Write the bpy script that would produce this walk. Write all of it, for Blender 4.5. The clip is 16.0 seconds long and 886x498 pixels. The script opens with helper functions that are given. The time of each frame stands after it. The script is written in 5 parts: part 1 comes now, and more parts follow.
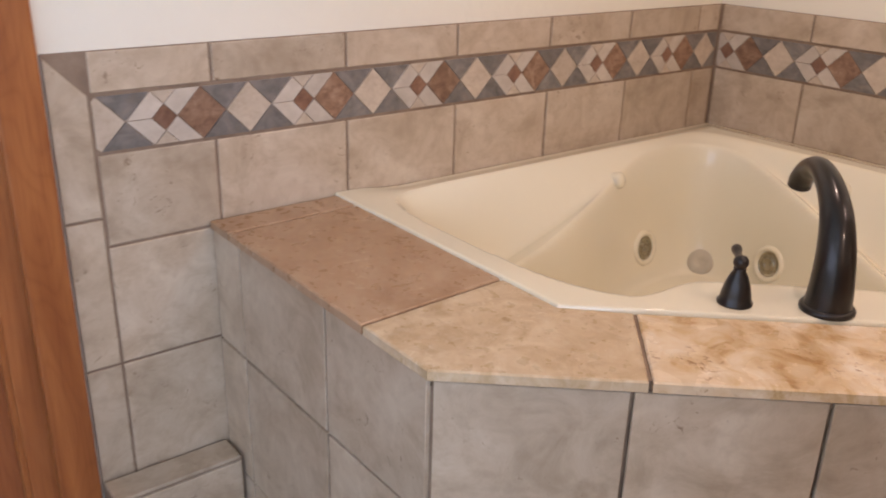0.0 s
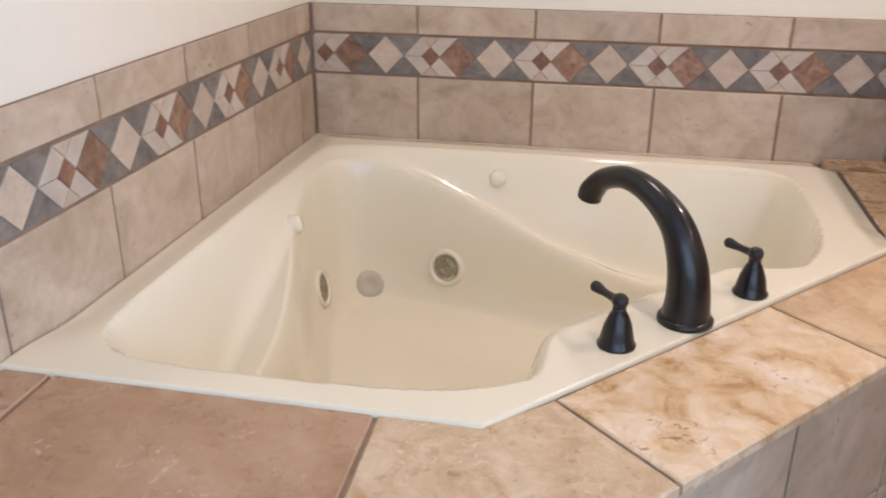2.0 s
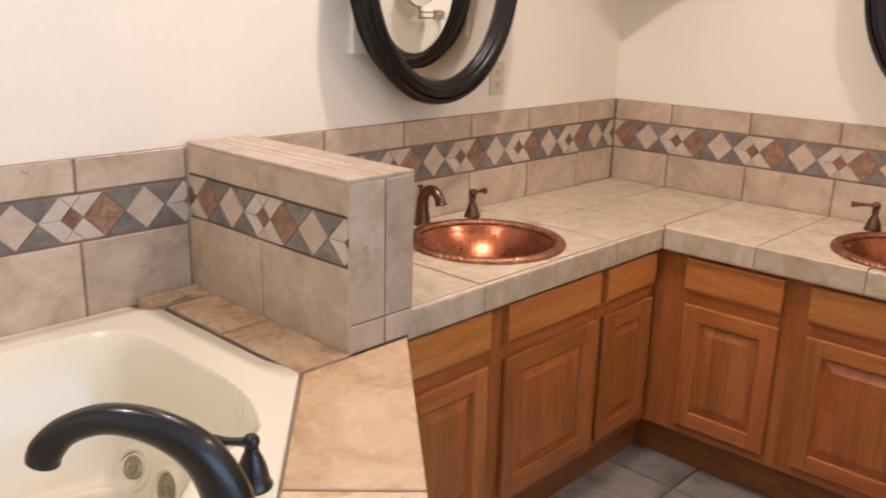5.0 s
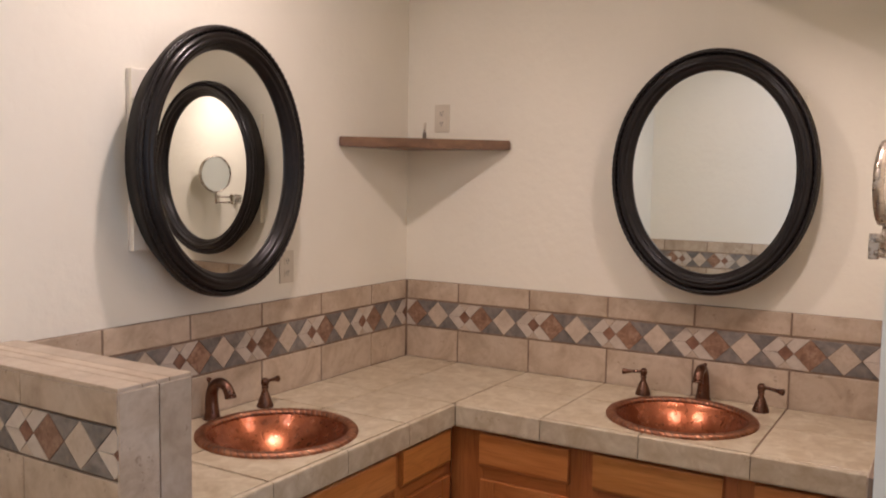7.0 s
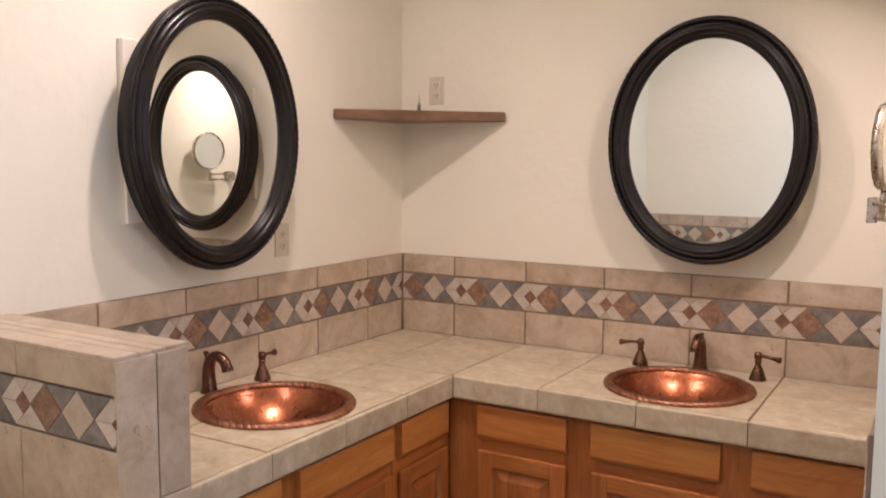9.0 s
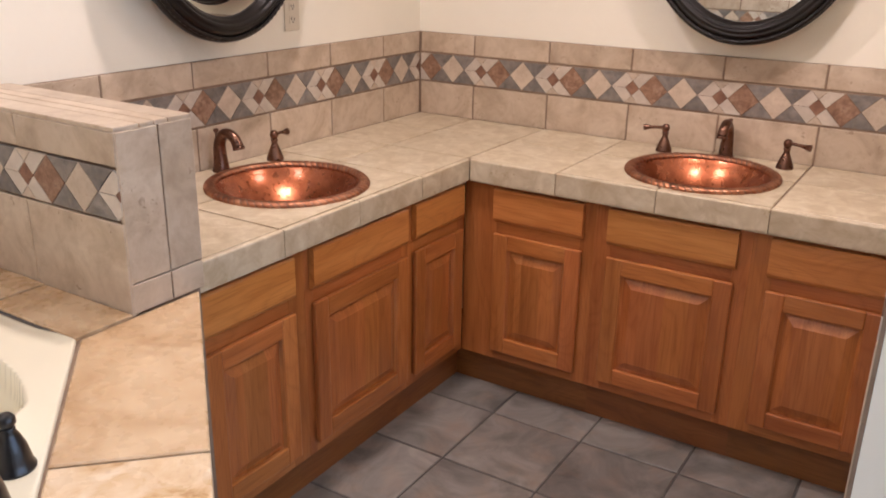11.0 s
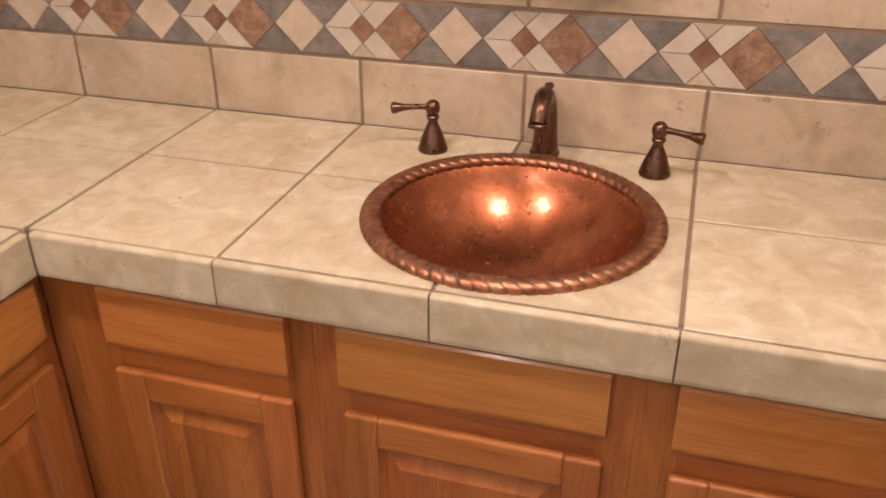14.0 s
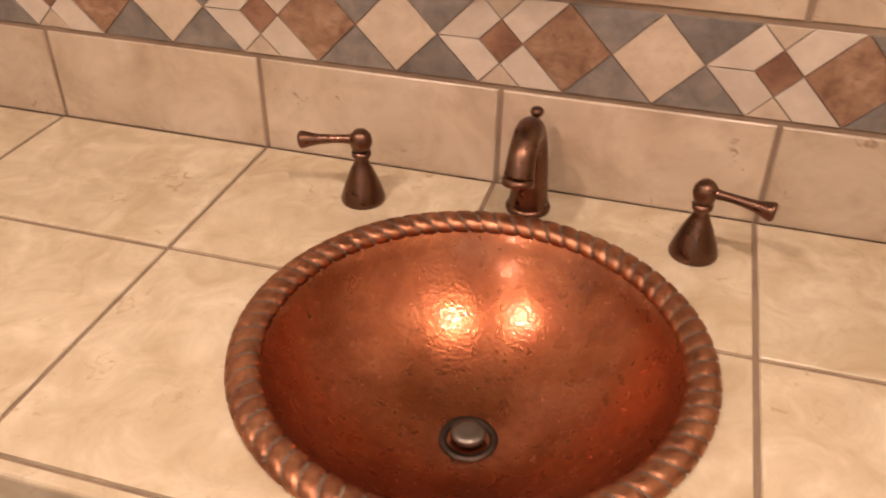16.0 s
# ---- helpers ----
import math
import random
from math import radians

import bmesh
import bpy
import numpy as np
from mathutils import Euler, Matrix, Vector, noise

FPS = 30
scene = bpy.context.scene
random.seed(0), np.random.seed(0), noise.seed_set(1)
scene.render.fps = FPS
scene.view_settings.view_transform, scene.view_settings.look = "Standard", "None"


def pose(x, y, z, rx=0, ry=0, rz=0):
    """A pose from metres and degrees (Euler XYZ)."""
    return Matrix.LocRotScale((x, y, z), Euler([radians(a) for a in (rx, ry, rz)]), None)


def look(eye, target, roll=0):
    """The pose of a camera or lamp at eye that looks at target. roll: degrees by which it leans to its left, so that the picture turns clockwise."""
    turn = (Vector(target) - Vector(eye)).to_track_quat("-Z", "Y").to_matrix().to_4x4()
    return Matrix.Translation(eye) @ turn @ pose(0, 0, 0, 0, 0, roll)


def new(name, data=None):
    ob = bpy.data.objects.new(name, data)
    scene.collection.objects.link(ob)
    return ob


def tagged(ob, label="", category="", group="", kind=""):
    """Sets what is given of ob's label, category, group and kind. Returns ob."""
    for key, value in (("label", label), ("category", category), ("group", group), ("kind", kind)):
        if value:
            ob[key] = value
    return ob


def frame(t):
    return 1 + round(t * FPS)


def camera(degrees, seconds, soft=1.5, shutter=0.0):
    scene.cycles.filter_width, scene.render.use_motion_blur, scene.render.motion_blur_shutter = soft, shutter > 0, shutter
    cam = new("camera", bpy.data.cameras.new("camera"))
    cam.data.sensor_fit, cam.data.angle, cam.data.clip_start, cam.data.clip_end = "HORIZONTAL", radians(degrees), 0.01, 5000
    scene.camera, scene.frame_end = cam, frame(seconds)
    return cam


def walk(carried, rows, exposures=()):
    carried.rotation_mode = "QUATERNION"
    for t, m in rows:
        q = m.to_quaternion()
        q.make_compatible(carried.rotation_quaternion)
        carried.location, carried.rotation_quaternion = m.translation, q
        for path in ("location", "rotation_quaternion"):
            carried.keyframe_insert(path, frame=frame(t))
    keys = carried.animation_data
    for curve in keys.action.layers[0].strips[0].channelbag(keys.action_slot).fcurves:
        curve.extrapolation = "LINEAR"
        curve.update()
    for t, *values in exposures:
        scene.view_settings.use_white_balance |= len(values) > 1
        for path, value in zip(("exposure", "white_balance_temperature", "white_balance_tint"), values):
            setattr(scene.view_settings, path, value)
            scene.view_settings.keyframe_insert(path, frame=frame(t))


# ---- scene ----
cam = camera(54.6, 16.0, soft=1.8, shutter=0.3)
PATH = [
    (0, (-1.929, -2.453, 1.468), (-3.383, -1.301, 0.722), 1.6),
    (0.5, (-2.153, -2.457, 1.467), (-3.394, -1.092, 0.695), 0.6),
    (1, (-2.364, -2.406, 1.466), (-3.426, -0.905, 0.678), 1.0),
    (1.5, (-2.532, -2.395, 1.481), (-3.317, -0.736, 0.685), 1.6),
    (2, (-2.72, -2.428, 1.497), (-3.094, -0.622, 0.724), 0.3),
    (2.5, (-2.879, -2.357, 1.501), (-2.964, -0.521, 0.714), 1.3),
    (3, (-3.006, -2.206, 1.521), (-2.776, -0.358, 0.791), 1.2),
    (3.5, (-3.031, -2.104, 1.501), (-2.4, -0.362, 0.747), 1.9),
    (4, (-3.109, -2.023, 1.549), (-2.149, -0.407, 0.862), 0.8),
    (4.5, (-3.127, -1.978, 1.558), (-1.922, -0.503, 0.951), 0.8),
    (5, (-3.133, -1.964, 1.562), (-1.73, -0.65, 1.01), 1.5),
    (5.2, (-3.103, -1.98, 1.545), (-1.645, -0.71, 1.035), 1.1),
    (7.3, (-3.117, -2.052, 1.643), (-1.391, -1.046, 1.561), 0.5),
    (7.5, (-3.128, -2.043, 1.645), (-1.399, -1.038, 1.627), 0.4),
    (8, (-3.128, -2.043, 1.645), (-1.4, -1.037, 1.687), 0.4),
    (8.5, (-3.119, -2.045, 1.623), (-1.4, -1.026, 1.565), 0.4),
    (9, (-3.107, -2.042, 1.603), (-1.395, -1.029, 1.394), 0.4),
    (9.5, (-3.097, -2.026, 1.586), (-1.398, -1.03, 1.238), 0.9),
    (10, (-3.089, -2.037, 1.575), (-1.419, -1.047, 1.097), 0.7),
    (10.2, (-3.091, -2.03, 1.563), (-1.431, -1.045, 1.041), 0.8),
    (12.3, (-2.571, -2.004, 1.544), (-1.056, -1.007, 0.703), 0.9),
    (12.5, (-2.453, -1.942, 1.53), (-0.874, -1.033, 0.704), 1.0),
    (13, (-2.173, -1.781, 1.517), (-0.509, -1.114, 0.63), -0.4),
    (13.5, (-1.836, -1.659, 1.495), (-0.13, -1.095, 0.616), 0.4),
    (14, (-1.54, -1.548, 1.467), (0.146, -1.047, 0.515), -0.0),
    (14.5, (-1.302, -1.476, 1.452), (0.421, -1.17, 0.484), 0.9),
    (15, (-1.119, -1.477, 1.437), (0.554, -1.173, 0.385), 0.7),
    (15.5, (-1.019, -1.476, 1.43), (0.596, -1.149, 0.296), 0.8),
    (16, (-0.966, -1.452, 1.433), (0.616, -1.004, 0.294), 0.8),
]
walk(cam, [(t, look(eye, target, roll)) for t, eye, target, roll in PATH],
     [(0.0, -1.16, 7300, 28), (0.5, -0.98, 6400, 22), (1.5, -0.90, 6250, 20), (2.5, -0.86, 6100, 20), (3.5, -0.80, 6150, 20), (5.0, -0.66, 6250, 20), (7.5, -1.30, 6350, 21), (8.0, -1.28, 6650, 20), (8.5, -1.16, 6600, 20), (9.5, -0.75, 6100, 20), (10.0, -0.76, 6100, 20), (12.5, -0.28, 6300, 18), (13.0, -0.38, 6400, 18), (14.5, -0.48, 6800, 19), (16.0, -0.52, 7400, 25)])

# ---- light ----
world = bpy.data.worlds.new("world")
scene.world = world
world.use_nodes = True
sky = world.node_tree.nodes.new("ShaderNodeTexSky")
sky.sky_type, sky.sun_disc, sky.sun_elevation, sky.sun_rotation = "NISHITA", False, radians(35), radians(200)
world.node_tree.links.new(sky.outputs[0], world.node_tree.nodes["Background"].inputs[0])
world.node_tree.nodes["Background"].inputs[1].default_value = 0.12
WARM = (1.0, 0.83, 0.73)


def area_light(name, m, size, watts, colour, size_y=None, disc=False, spread=180):
    data = bpy.data.lights.new(name, "AREA")
    data.shape = "DISK" if disc else "RECTANGLE"
    data.size, data.energy, data.color = size, watts, colour
    if size_y:
        data.size_y = size_y
    data.spread = radians(spread)
    ob = new(name, data)
    ob.matrix_world = m
    return ob


CEIL, SOFFIT, ROOM_S_FACE = 2.70, 2.265, -4.195
LAMP_SOFFIT, LAMP_BASIN, LAMP_TUB = (-0.82, -1.675, SOFFIT), (-1.30, -0.59, CEIL), (-2.72, -0.85, CEIL)
area_light("soffit_lamp", pose(LAMP_SOFFIT[0], LAMP_SOFFIT[1], LAMP_SOFFIT[2] - 0.016), 0.075, 14, WARM, disc=True, spread=165)
area_light("basin_lamp", pose(LAMP_BASIN[0], LAMP_BASIN[1], LAMP_BASIN[2] - 0.016), 0.075, 26, WARM, disc=True, spread=170)
area_light("room_lamp", pose(LAMP_TUB[0], LAMP_TUB[1], LAMP_TUB[2] - 0.016), 0.09, 18, WARM, disc=True)
area_light("window_light", look((-0.005, -3.15, 1.70), (-2.0, -3.15, 1.70)), 1.3, 135, (0.52, 0.72, 1.0), size_y=1.2)
area_light("south_window_light", look((-2.15, ROOM_S_FACE, 1.65), (-2.15, 0.0, 1.65)), 2.2, 46, (0.52, 0.72, 1.0), size_y=1.3)


# ---- materials ----
def material(name, colours, scale=6.0, rough=0.5, metal=0.0, bump=0.0, bump_scale=60.0, stretch=(1, 1, 1), fleck=None, vary=0.12, detail=8.0, coat=0.0, speck_scale=90.0, fleck_amount=0.55, pits=None, pit_gate=(0.63, 0.73), rough_vary=0.12, warp=0.0):
    """A surface with large mottling, fine grain, an object's own tint and fine relief."""
    mat = bpy.data.materials.new(name)
    mat.use_nodes = True
    nodes, link = mat.node_tree.nodes, mat.node_tree.links.new
    bsdf = nodes["Principled BSDF"]
    coord, info = nodes.new("ShaderNodeTexCoord"), nodes.new("ShaderNodeObjectInfo")
    shift = nodes.new("ShaderNodeVectorMath")
    shift.operation = "MULTIPLY_ADD"
    shift.inputs[1].default_value = stretch
    link(coord.outputs["Object"], shift.inputs[0])
    offset = nodes.new("ShaderNodeVectorMath")
    offset.operation = "SCALE"
    offset.inputs[0].default_value = (13.0, 29.0, 7.0)
    link(info.outputs["Random"], offset.inputs["Scale"])
    link(offset.outputs[0], shift.inputs[2])
    big = nodes.new("ShaderNodeTexNoise")
    big.inputs["Scale"].default_value, big.inputs["Detail"].default_value = scale, detail
    big.inputs["Roughness"].default_value = 0.62
    big.inputs["Distortion"].default_value = warp
    link(shift.outputs[0], big.inputs["Vector"])
    ramp = nodes.new("ShaderNodeValToRGB")
    while len(ramp.color_ramp.elements) < len(colours):
        ramp.color_ramp.elements.new(0.5)
    for i, c in enumerate(colours):
        ramp.color_ramp.elements[i].position = 0.32 + 0.36 * i / max(1, len(colours) - 1)
        ramp.color_ramp.elements[i].color = (*c, 1)
    link(big.outputs["Fac"], ramp.inputs[0])
    out = ramp.outputs[0]
    fine = nodes.new("ShaderNodeTexNoise")
    fine.inputs["Scale"].default_value, fine.inputs["Detail"].default_value = bump_scale, 4.0
    link(shift.outputs[0], fine.inputs["Vector"])
    if fleck:
        speck = nodes.new("ShaderNodeTexNoise")
        speck.inputs["Scale"].default_value, speck.inputs["Detail"].default_value = speck_scale, 3.0
        link(shift.outputs[0], speck.inputs["Vector"])
        cut = nodes.new("ShaderNodeValToRGB")
        cut.color_ramp.elements[0].position, cut.color_ramp.elements[1].position = 0.50, 0.85
        cut.color_ramp.elements[1].color = (fleck_amount, fleck_amount, fleck_amount, 1)
        link(speck.outputs["Fac"], cut.inputs[0])
        mix = nodes.new("ShaderNodeMixRGB")
        mix.inputs[2].default_value = (*fleck, 1)
        link(cut.outputs[0], mix.inputs[0])
        link(out, mix.inputs[1])
        out = mix.outputs[0]
    if pits:
        chips, patch = nodes.new("ShaderNodeTexNoise"), nodes.new("ShaderNodeTexNoise")
        chips.inputs["Scale"].default_value, chips.inputs["Detail"].default_value, chips.inputs["Distortion"].default_value = 62.0, 2.0, 1.2
        patch.inputs["Scale"].default_value, patch.inputs["Detail"].default_value = 11.0, 1.0
        both = []
        for node, lo, hi in ((chips, *pit_gate), (patch, 0.54, 0.64)):
            link(shift.outputs[0], node.inputs["Vector"])
            gate = nodes.new("ShaderNodeMapRange")
            gate.inputs["From Min"].default_value, gate.inputs["From Max"].default_value = lo, hi
            link(node.outputs["Fac"], gate.inputs["Value"])
            both.append(gate)
        times = nodes.new("ShaderNodeMath")
        times.operation = "MULTIPLY"
        link(both[0].outputs[0], times.inputs[0])
        link(both[1].outputs[0], times.inputs[1])
        soil = nodes.new("ShaderNodeMixRGB")
        soil.inputs[2].default_value = (*pits, 1)
        link(times.outputs[0], soil.inputs[0])
        link(out, soil.inputs[1])
        out = soil.outputs[0]
    hsv = nodes.new("ShaderNodeHueSaturation")
    value = nodes.new("ShaderNodeMapRange")
    value.inputs["To Min"].default_value, value.inputs["To Max"].default_value = 1 - vary, 1 + vary
    link(info.outputs["Random"], value.inputs["Value"])
    link(value.outputs[0], hsv.inputs["Value"])
    link(out, hsv.inputs["Color"])
    link(hsv.outputs[0], bsdf.inputs["Base Color"])
    rr = nodes.new("ShaderNodeMapRange")
    rr.inputs["To Min"].default_value, rr.inputs["To Max"].default_value = max(0.03, rough - rough_vary), rough + rough_vary
    link(fine.outputs["Fac"], rr.inputs["Value"])
    link(rr.outputs[0], bsdf.inputs["Roughness"])
    bsdf.inputs["Metallic"].default_value = metal
    bsdf.inputs["Coat Weight"].default_value = coat
    bsdf.inputs["Coat Roughness"].default_value = 0.12
    if bump:
        node = nodes.new("ShaderNodeBump")
        node.inputs["Strength"].default_value, node.inputs["Distance"].default_value = 1.0, bump
        link(fine.outputs["Fac"], node.inputs["Height"])
        link(node.outputs[0], bsdf.inputs["Normal"])
    return mat


PAINT = material("wall_paint", [(0.84, 0.80, 0.68), (0.87, 0.83, 0.71)], 3, 0.62, bump=0.0022, bump_scale=28, vary=0.0)
CEILING = material("ceiling_paint", [(0.78, 0.75, 0.67), (0.81, 0.78, 0.70)], 3, 0.7, bump=0.003, bump_scale=40, vary=0.0)
TILE = material("wall_tile", [(0.395, 0.303, 0.212), (0.515, 0.413, 0.306), (0.605, 0.508, 0.392)], 9, 0.34, bump=0.0003, bump_scale=45, fleck=(0.36, 0.26, 0.175), speck_scale=34, vary=0.085, warp=0.6, pits=(0.27, 0.185, 0.12), pit_gate=(0.63, 0.75))
COUNTER = material("counter_tile", [(0.47, 0.375, 0.245), (0.57, 0.48, 0.340), (0.68, 0.60, 0.455)], 17, 0.32, bump=0.0003, bump_scale=55, fleck=(0.42, 0.31, 0.185), speck_scale=24, fleck_amount=0.36, vary=0.05, warp=0.7, rough_vary=0.06, pits=(0.42, 0.31, 0.18), pit_gate=(0.60, 0.74))
GROUT = material("grout", [(0.21, 0.145, 0.10), (0.30, 0.215, 0.152)], 20, 0.9, bump=0.0008, bump_scale=300, vary=0.05)
BEIGE = material("accent_beige", [(0.46, 0.37, 0.28), (0.60, 0.50, 0.39)], 26, 0.42, bump=0.0008, bump_scale=70, fleck=(0.40, 0.29, 0.2), vary=0.08)
WHITE = material("accent_white", [(0.48, 0.41, 0.335), (0.61, 0.54, 0.455)], 24, 0.42, bump=0.0005, fleck=(0.52, 0.44, 0.36), vary=0.06)
SLATE = material("accent_slate", [(0.120, 0.107, 0.095), (0.186, 0.168, 0.152), (0.255, 0.226, 0.200)], 26, 0.45, bump=0.0008, bump_scale=70, fleck=(0.26, 0.205, 0.15), speck_scale=60, vary=0.13, warp=0.5)
RUST = material("accent_rust", [(0.175, 0.092, 0.055), (0.28, 0.16, 0.10), (0.385, 0.25, 0.17)], 30, 0.45, bump=0.0008, bump_scale=70, fleck=(0.12, 0.052, 0.03), speck_scale=85, fleck_amount=0.8, vary=0.12, warp=0.5)
RUST_DARK = material("accent_dark_rust", [(0.14, 0.065, 0.042), (0.22, 0.11, 0.068), (0.29, 0.16, 0.105)], 34, 0.45, bump=0.0008, bump_scale=70, vary=0.12, warp=0.5)
DECK_BROWN = material("deck_brown", [(0.33, 0.19, 0.105), (0.41, 0.255, 0.15), (0.47, 0.315, 0.20)], 9, 0.30, fleck=(0.54, 0.39, 0.27), speck_scale=60, bump=0.0005, bump_scale=50, vary=0.03, warp=0.8, pits=(0.62, 0.48, 0.35), pit_gate=(0.58, 0.72))
DECK_CREAM = material("deck_cream", [(0.45, 0.31, 0.17), (0.57, 0.42, 0.26), (0.68, 0.54, 0.37)], 16, 0.30, fleck=(0.76, 0.66, 0.52), speck_scale=48, bump=0.0008, bump_scale=40, vary=0.03, warp=1.0, pits=(0.72, 0.60, 0.45), pit_gate=(0.58, 0.74))
DECK_VEIN = material("deck_veined", [(0.42, 0.23, 0.09), (0.60, 0.41, 0.22), (0.70, 0.53, 0.34), (0.76, 0.61, 0.44), (0.82, 0.71, 0.57)], 11, 0.27, bump=0.0012, bump_scale=22, vary=0.02, warp=1.2, detail=10, pits=(0.33, 0.165, 0.065), pit_gate=(0.58, 0.72))
DECK_TAN = material("deck_tan", [(0.40, 0.25, 0.125), (0.53, 0.365, 0.21), (0.62, 0.46, 0.29)], 6, 0.28, bump=0.0002, bump_scale=30, vary=0.06, warp=0.8, detail=4)
SLATE_FLOOR = material("floor_tile", [(0.10, 0.094, 0.086), (0.178, 0.168, 0.155), (0.275, 0.255, 0.232)], 5, 0.38, bump=0.0012, bump_scale=24, fleck=(0.30, 0.21, 0.15), speck_scale=12, vary=0.22, warp=0.8)
FLOOR_GROUT = material("floor_grout", [(0.075, 0.07, 0.068), (0.12, 0.11, 0.10)], 20, 0.9, bump=0.0008, bump_scale=300, vary=0.0)
TUB = material("tub_acrylic", [(0.795, 0.742, 0.572), (0.815, 0.762, 0.592)], 3, 0.13, bump=0.0004, bump_scale=14, vary=0.0, coat=0.45, rough_vary=0.02)
BRONZE = material("dark_bronze", [(0.010, 0.0095, 0.0105), (0.016, 0.014, 0.0145)], 12, 0.30, metal=0.35, vary=0.0, coat=0.35, rough_vary=0.03)
ANTIQUE = material("antique_copper", [(0.125, 0.066, 0.046), (0.205, 0.108, 0.074)], 22, 0.30, metal=1.0, vary=0.05)
FRAME = material("frame_black", [(0.005, 0.004, 0.004), (0.012, 0.009, 0.008)], 40, 0.30, metal=0.0, vary=0.0, rough_vary=0.04)
NICKEL = material("brushed_nickel", [(0.45, 0.40, 0.34), (0.58, 0.52, 0.45)], 60, 0.28, metal=1.0, vary=0.0)
NICKEL_DULL = material("dull_metal", [(0.16, 0.14, 0.12), (0.24, 0.21, 0.18)], 60, 0.4, metal=0.9, vary=0.0)
DARK_DRAIN = material("tarnished_drain", [(0.05, 0.035, 0.028), (0.10, 0.07, 0.055)], 40, 0.45, metal=0.8, vary=0.0)
BRASS = material("reflector_brass", [(0.62, 0.47, 0.24), (0.70, 0.55, 0.30)], 30, 0.22, metal=1.0, vary=0.0)
COVER = material("aged_plastic", [(0.46, 0.41, 0.31), (0.54, 0.49, 0.38)], 20, 0.35, vary=0.0)
PLASTIC = material("ivory_plastic", [(0.66, 0.60, 0.48), (0.70, 0.64, 0.52)], 20, 0.35, vary=0.0)
CABINET_WHITE = material("cabinet_white", [(0.70, 0.66, 0.58), (0.74, 0.70, 0.62)], 10, 0.4, vary=0.0)
DARK = material("dark_slot", [(0.02, 0.017, 0.015), (0.03, 0.025, 0.02)], 20, 0.7, vary=0.0)
JET_GREY = material("jet_chrome", [(0.26, 0.23, 0.16), (0.40, 0.36, 0.27)], 50, 0.25, metal=0.8, vary=0.0)


